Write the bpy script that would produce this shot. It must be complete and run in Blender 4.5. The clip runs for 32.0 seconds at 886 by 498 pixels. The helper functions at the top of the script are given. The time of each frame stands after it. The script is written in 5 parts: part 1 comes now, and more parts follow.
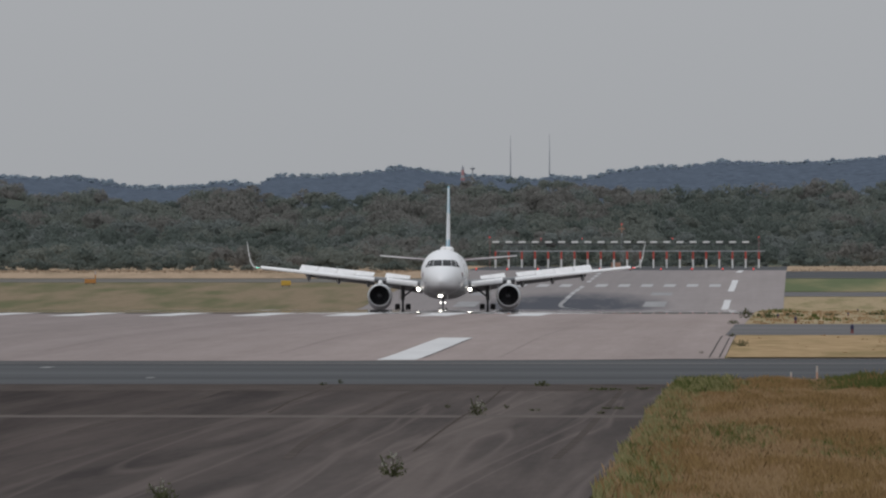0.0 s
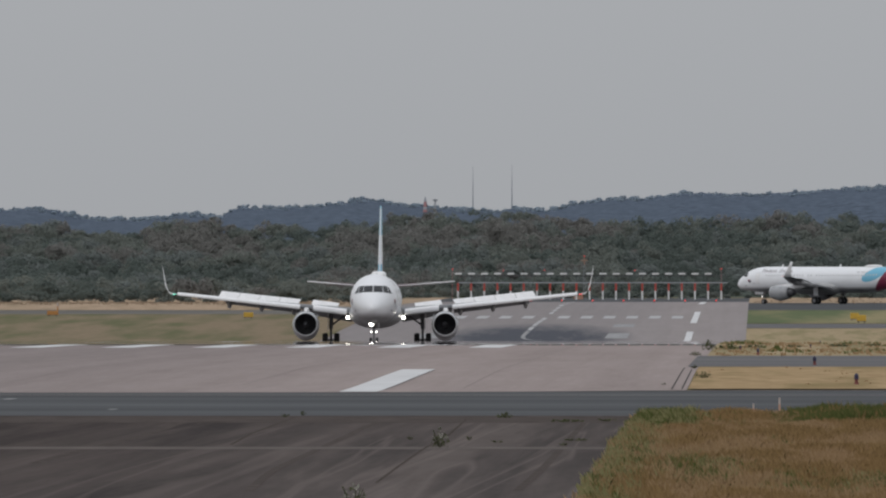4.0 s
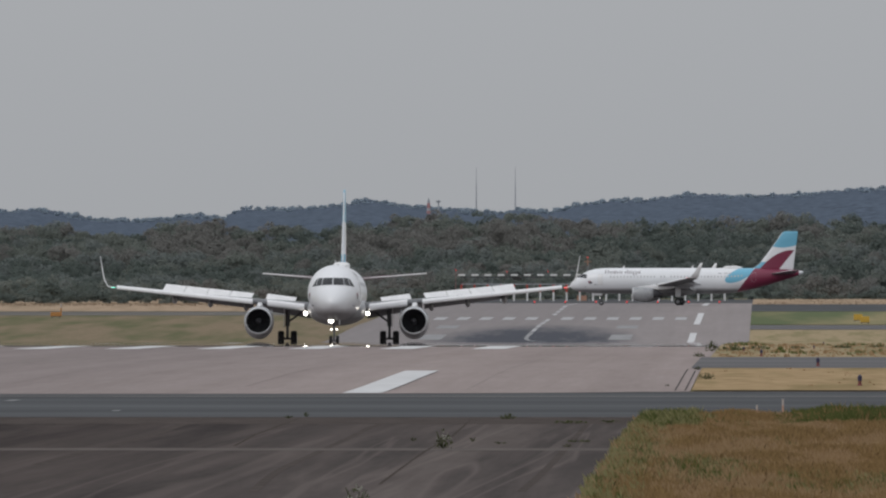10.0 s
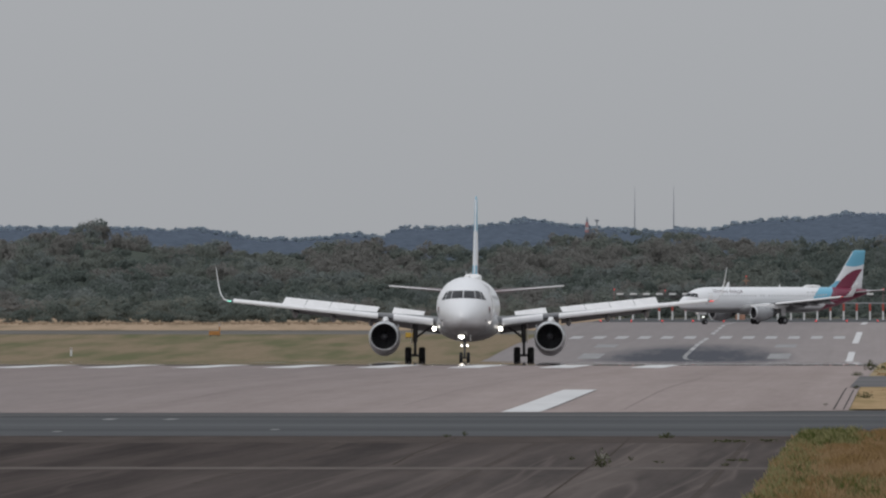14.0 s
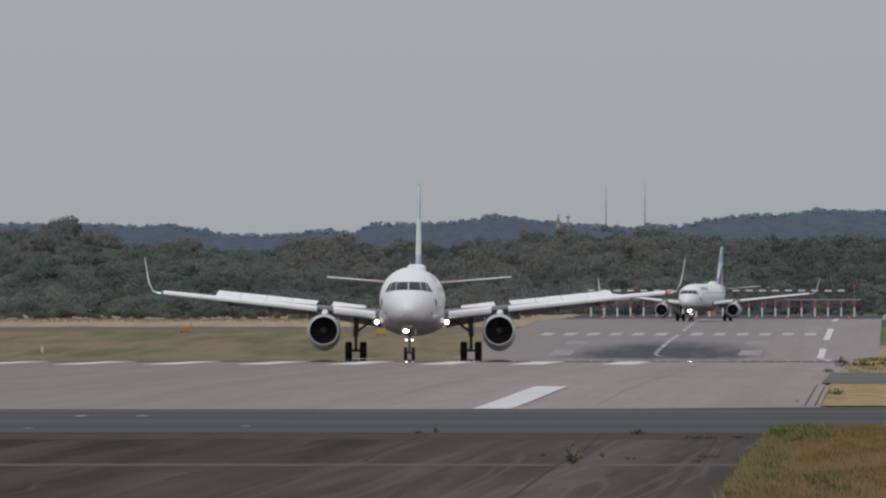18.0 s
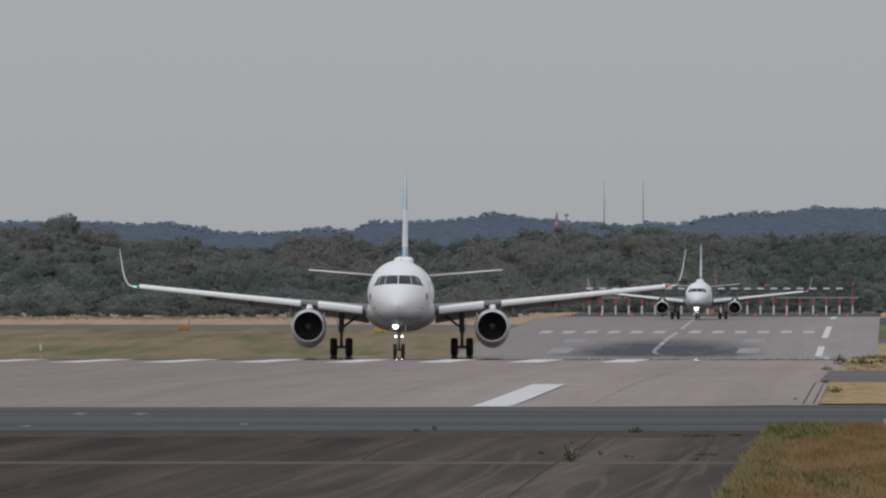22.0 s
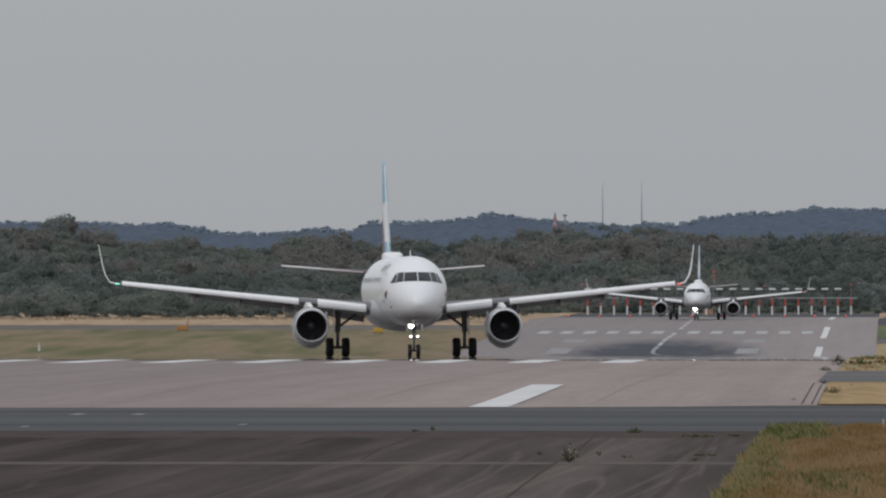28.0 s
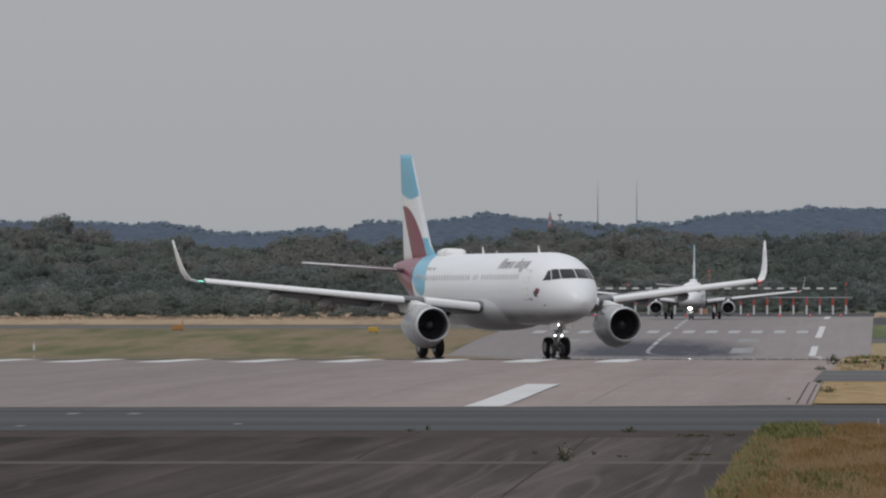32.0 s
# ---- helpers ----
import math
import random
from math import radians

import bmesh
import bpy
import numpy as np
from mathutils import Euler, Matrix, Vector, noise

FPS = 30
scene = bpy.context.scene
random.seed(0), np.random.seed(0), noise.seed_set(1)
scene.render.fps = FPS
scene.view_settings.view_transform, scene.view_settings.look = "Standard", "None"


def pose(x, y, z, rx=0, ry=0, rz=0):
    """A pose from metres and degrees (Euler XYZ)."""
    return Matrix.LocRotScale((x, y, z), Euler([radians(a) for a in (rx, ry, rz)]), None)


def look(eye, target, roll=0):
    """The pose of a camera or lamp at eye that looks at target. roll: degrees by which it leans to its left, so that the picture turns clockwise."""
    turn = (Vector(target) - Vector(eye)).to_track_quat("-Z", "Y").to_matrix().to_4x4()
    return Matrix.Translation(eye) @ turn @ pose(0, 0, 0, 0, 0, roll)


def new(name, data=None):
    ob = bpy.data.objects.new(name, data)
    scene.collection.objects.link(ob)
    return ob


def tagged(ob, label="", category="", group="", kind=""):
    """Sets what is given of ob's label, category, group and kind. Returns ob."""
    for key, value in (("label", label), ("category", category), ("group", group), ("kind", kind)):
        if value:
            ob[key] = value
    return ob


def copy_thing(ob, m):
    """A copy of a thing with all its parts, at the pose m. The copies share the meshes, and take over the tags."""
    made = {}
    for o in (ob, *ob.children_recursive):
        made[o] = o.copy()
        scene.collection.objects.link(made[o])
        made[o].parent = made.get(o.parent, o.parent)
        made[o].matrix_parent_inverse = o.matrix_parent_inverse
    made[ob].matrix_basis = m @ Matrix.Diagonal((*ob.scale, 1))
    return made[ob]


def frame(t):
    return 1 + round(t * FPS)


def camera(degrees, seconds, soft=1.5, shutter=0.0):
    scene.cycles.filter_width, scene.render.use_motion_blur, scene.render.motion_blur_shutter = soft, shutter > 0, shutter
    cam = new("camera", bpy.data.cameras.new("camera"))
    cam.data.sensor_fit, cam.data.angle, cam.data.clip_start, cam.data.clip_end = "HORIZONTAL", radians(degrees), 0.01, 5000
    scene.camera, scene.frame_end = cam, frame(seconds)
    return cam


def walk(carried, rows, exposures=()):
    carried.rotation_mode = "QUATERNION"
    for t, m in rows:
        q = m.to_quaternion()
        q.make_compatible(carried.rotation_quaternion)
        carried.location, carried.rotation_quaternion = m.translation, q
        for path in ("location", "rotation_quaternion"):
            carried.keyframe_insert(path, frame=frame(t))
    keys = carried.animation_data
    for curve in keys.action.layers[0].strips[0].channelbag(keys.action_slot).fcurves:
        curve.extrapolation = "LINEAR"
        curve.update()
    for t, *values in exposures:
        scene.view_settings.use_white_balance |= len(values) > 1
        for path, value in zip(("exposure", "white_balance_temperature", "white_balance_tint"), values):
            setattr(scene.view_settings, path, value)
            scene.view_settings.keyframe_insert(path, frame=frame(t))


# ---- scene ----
# ---- camera and its walk ----
# The runway runs along +Y; the eye stands past its near end, 31.4 m beside the centreline.
FOCAL = 28600.0          # view units per unit of tangent
EYE = (0.0, 0.0, 2.7)
VX, VY = 1340.0, 500.0   # where the runway's direction and the eye's level meet the reference view

cam = camera(3.1403, 32.0, soft=2.2)

# seconds, pan and tilt of the tripod head against its pose at 6 s
PAN = [(0.0, 71, -57), (0.5, 71, -57), (1.0, 70.5, -52), (1.5, 66, -35), (2.0, 55, -17), (2.5, 34, -5), (3.0, 19.5, -1.8),
       (3.5, 9.5, -1.4), (4.5, 2.5, -0.4), (5.5, 0, 0), (6.0, 0, 0), (7.0, 0, 0), (8.0, -0.7, 0), (9.0, -1, 0.3), (9.5, 2.7, 1),
       (10.0, 10.5, 1.4), (10.5, 21.5, 3), (11.0, 38.5, 5.4), (11.5, 54, 7.4), (12.0, 67.5, 9), (12.5, 114.5, 10.4), (13.0, 197, 15),
       (13.5, 276.5, 29), (14.0, 291, 35), (14.5, 268.5, 32), (15.0, 254, 30.2), (15.7, 244, 29), (16.5, 241.7, 28.8), (17.0, 242, 29), (17.5, 241.5, 29), (18.0, 240, 29),
       (18.5, 238.7, 29), (19.0, 238.4, 29), (19.5, 238.4, 29), (20.0, 243, 29), (20.5, 247.7, 26), (21.0, 245.3, 23), (21.5, 239.8, 24),
       (22.0, 237, 25.3), (22.5, 236.4, 26), (23.0, 236, 26), (24.0, 236, 26), (24.5, 235, 25.2), (25.5, 235, 25.2), (27.5, 234.5, 26),
       (29.0, 234, 26), (30.0, 234, 26), (30.7, 233.8, 26), (31.1, 233.5, 26), (31.5, 239.5, 25.3), (32.0, 225.5, 25)]


def aim(px, py):
    """The tripod head's pose for one pan and tilt."""
    return look(EYE, (EYE[0] + (784 - px - VX) / FOCAL * 1000, EYE[1] + 1000, EYE[2] + (VY - 441 + py) / FOCAL * 1000))


walk(cam, [(t, aim(px, py)) for t, px, py in PAN])

# ---- world, sun, exposure ----
SUN_ELEV, SUN_ROT = radians(48), radians(215)
world = bpy.data.worlds.new("overcast_sky")
scene.world = world
world.use_nodes = True
wn = world.node_tree
sky = wn.nodes.new("ShaderNodeTexSky")
sky.sky_type, sky.sun_disc = "NISHITA", False
sky.sun_elevation, sky.sun_rotation = SUN_ELEV, SUN_ROT
sky.air_density, sky.dust_density, sky.ozone_density = 1.0, 2.0, 1.0
grey = wn.nodes.new("ShaderNodeHueSaturation")
grey.inputs["Saturation"].default_value = 0.12
wn.links.new(sky.outputs[0], grey.inputs["Color"])
# an even veil of cloud over the whole sky, the clear sky's gradient showing faintly through it
veil = wn.nodes.new("ShaderNodeMix")
veil.data_type = "RGBA"
veil.inputs[0].default_value = 0.82
# cloud is brighter overhead than at the horizon
wco = wn.nodes.new("ShaderNodeTexCoord")
wsep = wn.nodes.new("ShaderNodeSeparateXYZ")
wup = wn.nodes.new("ShaderNodeMath")
wup.operation, wup.use_clamp = "MAXIMUM", False
wgain = wn.nodes.new("ShaderNodeMath")
wgain.operation = "MULTIPLY_ADD"
wgain.inputs[1].default_value, wgain.inputs[2].default_value = 1.4, 1.0
wmul = wn.nodes.new("ShaderNodeVectorMath")
wmul.operation = "SCALE"
wmul.inputs[0].default_value = (4.08, 4.225, 4.46)
wn.links.new(wco.outputs["Generated"], wsep.inputs[0])
wn.links.new(wsep.outputs[2], wup.inputs[0])
wup.inputs[1].default_value = 0.0
wn.links.new(wup.outputs[0], wgain.inputs[0])
wn.links.new(wgain.outputs[0], wmul.inputs["Scale"])
wn.links.new(wmul.outputs[0], veil.inputs[7])
wn.links.new(grey.outputs[0], veil.inputs[6])
wn.links.new(veil.outputs[2], wn.nodes["Background"].inputs["Color"])
wn.nodes["Background"].inputs["Strength"].default_value = 0.1

sun = new("sun", bpy.data.lights.new("sun", "SUN"))
sun.data.energy, sun.data.angle, sun.data.color = 0.5, radians(16), (1.0, 0.96, 0.92)
sun.matrix_world = look((0, 0, 0), (-math.sin(SUN_ROT) * math.cos(SUN_ELEV), -math.cos(SUN_ROT) * math.cos(SUN_ELEV), -math.sin(SUN_ELEV)))

# ---- materials ----


class Nodes:
    """A small writer of node materials."""

    def __init__(self, name):
        self.mat = bpy.data.materials.new(name)
        self.mat.use_nodes = True
        self.tree = self.mat.node_tree
        self.bsdf = self.tree.nodes["Principled BSDF"]

    def add(self, kind, **values):
        node = self.tree.nodes.new(kind)
        for key, value in values.items():
            node.inputs[key].default_value = value
        return node

    def link(self, a, b):
        self.tree.links.new(a, b)

    def coords(self, scale=(1, 1, 1), turn=0.0):
        tc = self.add("ShaderNodeTexCoord")
        mp = self.add("ShaderNodeMapping")
        mp.inputs["Scale"].default_value = scale
        mp.inputs["Rotation"].default_value = (0, 0, radians(turn))
        self.link(tc.outputs["Object"], mp.inputs["Vector"])
        return mp.outputs[0]

    def noise(self, vec, scale, detail=4.0, rough=0.55, distort=0.0):
        n = self.add("ShaderNodeTexNoise", Scale=scale, Detail=detail, Roughness=rough, Distortion=distort)
        self.link(vec, n.inputs["Vector"])
        return n.outputs[0]

    def ramp(self, fac, stops):
        r = self.add("ShaderNodeValToRGB")
        els = r.color_ramp.elements
        while len(els) < len(stops):
            els.new(0.5)
        for el, (at, col) in zip(els, stops):
            el.position, el.color = at, (*col, 1)
        self.link(fac, r.inputs[0])
        return r.outputs[0]

    def mix(self, fac, a, b, mode="MIX"):
        m = self.add("ShaderNodeMix")
        m.data_type, m.blend_type = "RGBA", mode
        for value, slot in ((fac, m.inputs[0]), (a, m.inputs[6]), (b, m.inputs[7])):
            if isinstance(value, (int, float)):
                slot.default_value = value
            elif isinstance(value, tuple):
                slot.default_value = (*value, 1)
            else:
                self.link(value, slot)
        return m.outputs[2]

    def math(self, op, a, b=0.0, c=0.0):
        m = self.add("ShaderNodeMath")
        m.operation = op
        for value, slot in zip((a, b, c), m.inputs):
            if isinstance(value, (int, float)):
                slot.default_value = value
            else:
                self.link(value, slot)
        return m.outputs[0]

    def bump(self, height, strength, distance=0.05):
        b = self.add("ShaderNodeBump", Strength=strength, Distance=distance)
        self.link(height, b.inputs["Height"])
        self.link(b.outputs[0], self.bsdf.inputs["Normal"])

    def done(self, color=None, rough=0.8, metal=0.0, sheen=0.5):
        if color is not None:
            if isinstance(color, tuple):
                self.bsdf.inputs["Base Color"].default_value = (*color, 1)
            else:
                self.link(color, self.bsdf.inputs["Base Color"])
        if isinstance(rough, (int, float)):
            self.bsdf.inputs["Roughness"].default_value = rough
        else:
            self.link(rough, self.bsdf.inputs["Roughness"])
        self.bsdf.inputs["Metallic"].default_value = metal
        self.bsdf.inputs["Specular IOR Level"].default_value = sheen
        return self.mat


def plain(name, color, rough=0.5, metal=0.0, vary=0.12, scale=3.0, sheen=0.5):
    """A paint or metal with faint mottling and wear."""
    n = Nodes(name)
    v = n.noise(n.coords(), scale, 5.0)
    lo = tuple(c * (1 - vary) for c in color)
    hi = tuple(min(1, c * (1 + vary * 0.6)) for c in color)
    return n.done(n.ramp(v, [(0.3, lo), (0.7, hi)]), n.math("MULTIPLY_ADD", v, 0.2, rough - 0.1), metal, sheen)


def glow(name, color, strength):
    n = Nodes(name)
    n.bsdf.inputs["Emission Color"].default_value = (*color, 1)
    n.bsdf.inputs["Emission Strength"].default_value = strength
    return n.done(color, 0.3)


def make_pavement():
    """Pale runway asphalt with joints, streaks along the run and rubber where aircraft touch down."""
    n = Nodes("runway_asphalt")
    fine = n.noise(n.coords((1, 0.03, 1)), 4.2, 8.0, 0.8)
    mid = n.noise(n.coords((1, 0.06, 1)), 0.75, 6.0, 0.7)
    big = n.noise(n.coords((1, 0.05, 1)), 0.16, 5.0)
    lane = n.noise(n.coords((1, 0.003, 1), 0.6), 0.7, 4.0, 0.6)
    col = n.ramp(fine, [(0.3, (0.205, 0.169, 0.160)), (0.7, (0.370, 0.313, 0.297))])
    col = n.mix(0.45, col, n.ramp(mid, [(0.3, (0.209, 0.173, 0.164)), (0.7, (0.366, 0.310, 0.295))]))
    col = n.mix(0.4, col, n.ramp(big, [(0.3, (0.230, 0.191, 0.181)), (0.7, (0.357, 0.302, 0.289))]))
    col = n.mix(0.18, col, n.ramp(lane, [(0.35, (0.196, 0.164, 0.154)), (0.65, (0.368, 0.312, 0.299))]))
    tc = n.add("ShaderNodeTexCoord")
    sep = n.add("ShaderNodeSeparateXYZ")
    n.link(tc.outputs["Object"], sep.inputs[0])
    x, y = sep.outputs[0], sep.outputs[1]
    # the asphalt grows darker towards the west
    westward = n.add("ShaderNodeMapRange")
    westward.inputs[1].default_value, westward.inputs[2].default_value = -11.0, -23.0
    n.link(x, westward.inputs[0])
    col = n.mix(n.math("MULTIPLY", westward.outputs[0], n.math("MULTIPLY_ADD", big, 0.5, 0.5)), col, n.mix(1.0, col, (0.76, 0.78, 0.8), "MULTIPLY"))
    # the older, greyer surface of the far half
    far = n.add("ShaderNodeMapRange")
    far.inputs[1].default_value, far.inputs[2].default_value = 1000.0, 1500.0
    n.link(y, far.inputs[0])
    col = n.mix(n.math("MULTIPLY", far.outputs[0], 0.75), col, n.mix(0.5, col, (0.24, 0.242, 0.252)))
    # tyre rubber
    dx = n.math("DIVIDE", n.math("ABSOLUTE", n.math("ADD", x, 30.2)), 12.5)
    dy = n.math("DIVIDE", n.math("ABSOLUTE", n.math("SUBTRACT", y, 2110.0)), 150.0)
    r2 = n.math("ADD", n.math("POWER", dx, 2.0), n.math("POWER", dy, 2.0))
    rub = n.math("SUBTRACT", 1.35, r2)
    rub = n.math("MULTIPLY", rub, n.math("MULTIPLY_ADD", n.noise(n.coords((0.5, 0.02, 1)), 0.9, 6.0, 0.75), 2.1, -0.1))
    rub.node.use_clamp = True
    col = n.mix(n.math("MULTIPLY", rub, 0.93), col, (0.066, 0.072, 0.088))
    n.bump(fine, 0.25, 0.01)
    return n.done(col, 0.95, 0.0, 0.03)


def make_apron():
    """Old dark asphalt with long swept stains and pale wheel tracks."""
    n = Nodes("old_asphalt")
    fine = n.noise(n.coords((1, 0.06, 1)), 6.0, 6.0, 0.75)
    mid = n.noise(n.coords((1, 0.03, 1), -1.0), 2.2, 5.0, 0.65, 0.2)
    sweep = n.noise(n.coords((1, 0.013, 1), -1.0), 0.95, 6.0, 0.6, 0.35)
    swirl = n.noise(n.coords((1, 0.018, 1), -1.6), 0.33, 4.0, 0.55, 0.9)
    track = n.noise(n.coords((1, 0.008, 1), -1.3), 0.8, 2.0, 0.5, 1.0)
    col = n.ramp(fine, [(0.28, (0.055, 0.047, 0.046)), (0.72, (0.132, 0.114, 0.108))])
    col = n.mix(0.45, col, n.ramp(mid, [(0.32, (0.052, 0.044, 0.042)), (0.68, (0.143, 0.121, 0.113))]))
    col = n.mix(0.5, col, n.ramp(sweep, [(0.4, (0.029, 0.026, 0.026)), (0.5, (0.077, 0.064, 0.060)), (0.6, (0.143, 0.120, 0.110))]))
    col = n.mix(0.28, col, n.ramp(swirl, [(0.38, (0.036, 0.031, 0.030)), (0.62, (0.139, 0.115, 0.106))]))
    col = n.mix(n.ramp(track, [(0.56, (0, 0, 0)), (0.6, (0.45, 0.45, 0.45)), (0.64, (0, 0, 0))]), col, (0.164, 0.137, 0.127))
    # darker westwards, from x = -5 to x = -12
    tc = n.add("ShaderNodeTexCoord")
    sep = n.add("ShaderNodeSeparateXYZ")
    n.link(tc.outputs["Object"], sep.inputs[0])
    west = n.add("ShaderNodeMapRange")
    west.inputs[1].default_value, west.inputs[2].default_value = -5.0, -12.0
    n.link(sep.outputs[0], west.inputs[0])
    col = n.mix(n.math("MULTIPLY", west.outputs[0], 0.8), col, n.mix(1.0, col, (0.5, 0.48, 0.48), "MULTIPLY"))
    n.bump(fine, 0.3, 0.01)
    return n.done(col, 0.95, 0.0, 0.02)


def make_taxi(name, base):
    n = Nodes(name)
    fine = n.noise(n.coords((0.1, 1, 1)), 1.4, 6.0)
    big = n.noise(n.coords((0.012, 0.09, 1)), 1.0, 4.0)
    dark, light = tuple(c * 0.64 for c in base), tuple(c * 1.4 for c in base)
    col = n.mix(0.6, n.ramp(fine, [(0.3, dark), (0.7, light)]), n.ramp(big, [(0.35, dark), (0.65, light)]))
    n.bump(fine, 0.2, 0.01)
    return n.done(col, 0.95, 0.0, 0.03)


def make_grass(name, dry, pale, green, amount, scale=0.06):
    n = Nodes(name)
    fine = n.noise(n.coords((1, 0.3, 1)), 1.1, 6.0, 0.65)
    big = n.noise(n.coords((1, 0.06, 1)), scale, 4.0)
    col = n.ramp(fine, [(0.3, dry), (0.7, pale)])
    col = n.mix(n.ramp(big, [(amount - 0.12, (1, 1, 1)), (amount + 0.12, (0, 0, 0))]), col, green)
    n.bump(fine, 0.6, 0.1)
    return n.done(col, 0.95, 0.0, 0.0)


def make_leaves(name, dark, light):
    n = Nodes(name)
    geo = n.add("ShaderNodeNewGeometry")
    big = n.noise(n.coords(), 0.045, 3.0)
    col = n.ramp(geo.outputs["Random Per Island"], [(0.0, dark), (1.0, light)])
    col = n.mix(n.math("MULTIPLY", big, 0.4), col, tuple(c * 0.7 for c in dark))
    n.done(col, 0.8, 0.0, 0.15)
    # light that passes through the leaf
    thin = n.add("ShaderNodeBsdfTranslucent")
    n.link(col, thin.inputs["Color"])
    both = n.add("ShaderNodeMixShader", Fac=0.5)
    n.link(n.bsdf.outputs[0], both.inputs[1])
    n.link(thin.outputs[0], both.inputs[2])
    n.link(both.outputs[0], n.tree.nodes["Material Output"].inputs["Surface"])
    return n.mat


M_RUNWAY = make_pavement()
# near-mirror surface that imitates a mirage's reflections
M_MIRAGE = Nodes("mirage_mirror").done((0.22, 0.192, 0.183), 0.012, 0.0, 0.5)
M_APRON = make_apron()
M_TAXI = make_taxi("taxiway_asphalt", (0.084, 0.087, 0.092))
# asphalt colour mixed towards straw to imitate blur in hot air
M_TAXI_BLUR = make_taxi("heat_blurred_taxiway_asphalt", (0.15, 0.142, 0.13))
M_ROAD = make_taxi("road_asphalt", (0.135, 0.132, 0.135))
M_MARK = plain("runway_paint", (0.59, 0.59, 0.595), 0.8, 0, 0.2, 0.8, 0.05)
M_MARK_MID = plain("rubbered_runway_paint", (0.42, 0.42, 0.428), 0.85, 0, 0.3, 0.7, 0.05)
M_MARK_FAINT = plain("faded_line_paint", (0.125, 0.108, 0.1), 0.9, 0, 0.35, 1.5, 0.02)
M_MARK_OLD = plain("worn_runway_paint", (0.3, 0.3, 0.305), 0.85, 0, 0.35, 0.5, 0.03)
M_JOINT = plain("weathered_joint", (0.25, 0.216, 0.203), 0.9, 0, 0.2, 2.0, 0.02)
M_CRACK = plain("earth_filled_crack", (0.078, 0.066, 0.06), 0.95, 0, 0.3, 3.0, 0.0)
M_TRACK = plain("pale_worn_asphalt", (0.09, 0.077, 0.072), 0.95, 0, 0.35, 1.3, 0.0)
M_TAR = plain("joint_tar", (0.06, 0.055, 0.053), 0.9, 0, 0.2, 2.0, 0.02)
M_GRASS = make_grass("airfield_grass", (0.330, 0.260, 0.136), (0.426, 0.343, 0.200), (0.181, 0.192, 0.078), 0.5)
M_DRY = make_grass("dry_grass", (0.262, 0.186, 0.106), (0.43, 0.315, 0.188), (0.215, 0.168, 0.088), 0.42, 0.5)
M_PALEVERGE = make_grass("bleached_verge_grass", (0.262, 0.206, 0.128), (0.392, 0.316, 0.208), (0.2, 0.182, 0.1), 0.42, 0.4)
M_LAWN = make_grass("green_grass", (0.25, 0.21, 0.125), (0.34, 0.285, 0.175), (0.125, 0.148, 0.085), 0.55, 0.06)
M_FIELD = make_grass("field_grass", (0.187, 0.152, 0.104), (0.26, 0.206, 0.148), (0.132, 0.133, 0.079), 0.45, 0.16)
M_BANK = make_grass("bank_grass", (0.298, 0.22, 0.153), (0.448, 0.342, 0.252), (0.225, 0.18, 0.122), 0.4, 0.2)
M_SOIL = make_grass("bank_soil", (0.115, 0.076, 0.036), (0.18, 0.118, 0.052), (0.07, 0.082, 0.03), 0.45, 0.2)
M_WOODFLOOR = plain("wood_floor", (0.085, 0.098, 0.085), 0.95, 0, 0.3, 0.2, 0.0)
# leaf colours lifted above real foliage: the air's haze is painted in
M_LEAF = [make_leaves("hazed_leaf_deep_green", (0.144, 0.169, 0.155), (0.168, 0.198, 0.180)),
          make_leaves("hazed_leaf_olive", (0.199, 0.218, 0.197), (0.226, 0.247, 0.221)),
          make_leaves("hazed_leaf_brownish", (0.220, 0.217, 0.204), (0.249, 0.242, 0.229)),
          make_leaves("hazed_leaf_grey_green", (0.207, 0.232, 0.223), (0.239, 0.264, 0.254))]
# distance haze is put into the ridge's colours as pale blue-grey
M_HILL = [make_leaves("far_haze_leaf_blue_green", (0.35, 0.42, 0.49), (0.38, 0.45, 0.52)),
          make_leaves("far_haze_leaf_slate", (0.33, 0.40, 0.47), (0.36, 0.43, 0.50))]
M_HILLBASE = plain("haze_blue_canopy", (0.1, 0.124, 0.162), 0.95, 0, 0.34, 0.35, 0.0)
M_WHITE = plain("white_aircraft_paint", (0.8, 0.8, 0.81), 0.28, 0, 0.05, 0.7)
# the shade under the wing is put into the whole wing's colour
M_WING = plain("shade_darkened_wing_paint", (0.115, 0.118, 0.127), 0.42, 0, 0.1, 0.9)
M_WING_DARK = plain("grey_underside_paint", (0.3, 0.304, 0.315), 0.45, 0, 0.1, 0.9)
# fairing greyed as a whole to imitate the shaded belly
M_FAIRING = plain("belly_fairing_paint", (0.42, 0.425, 0.435), 0.35, 0, 0.08, 0.7)
M_SLAT = plain("light_slat_paint", (0.8, 0.8, 0.815), 0.4, 0.0, 0.05, 1.2)
M_LEDGE = plain("leading_edge_metal", (0.6, 0.63, 0.67), 0.4, 0.2, 0.06, 1.0)
M_NACELLE = plain("nacelle_paint", (0.33, 0.337, 0.352), 0.28, 0, 0.07, 0.8)
M_LIP = plain("polished_inlet_lip", (0.6, 0.61, 0.63), 0.35, 0.6, 0.05)
M_DUCT = plain("dark_inlet_duct", (0.05, 0.05, 0.055), 0.5)
M_FAN = plain("fan_blade_titanium", (0.035, 0.035, 0.04), 0.45, 0.4)
M_METAL = plain("gear_steel", (0.12, 0.123, 0.13), 0.4, 0.4)
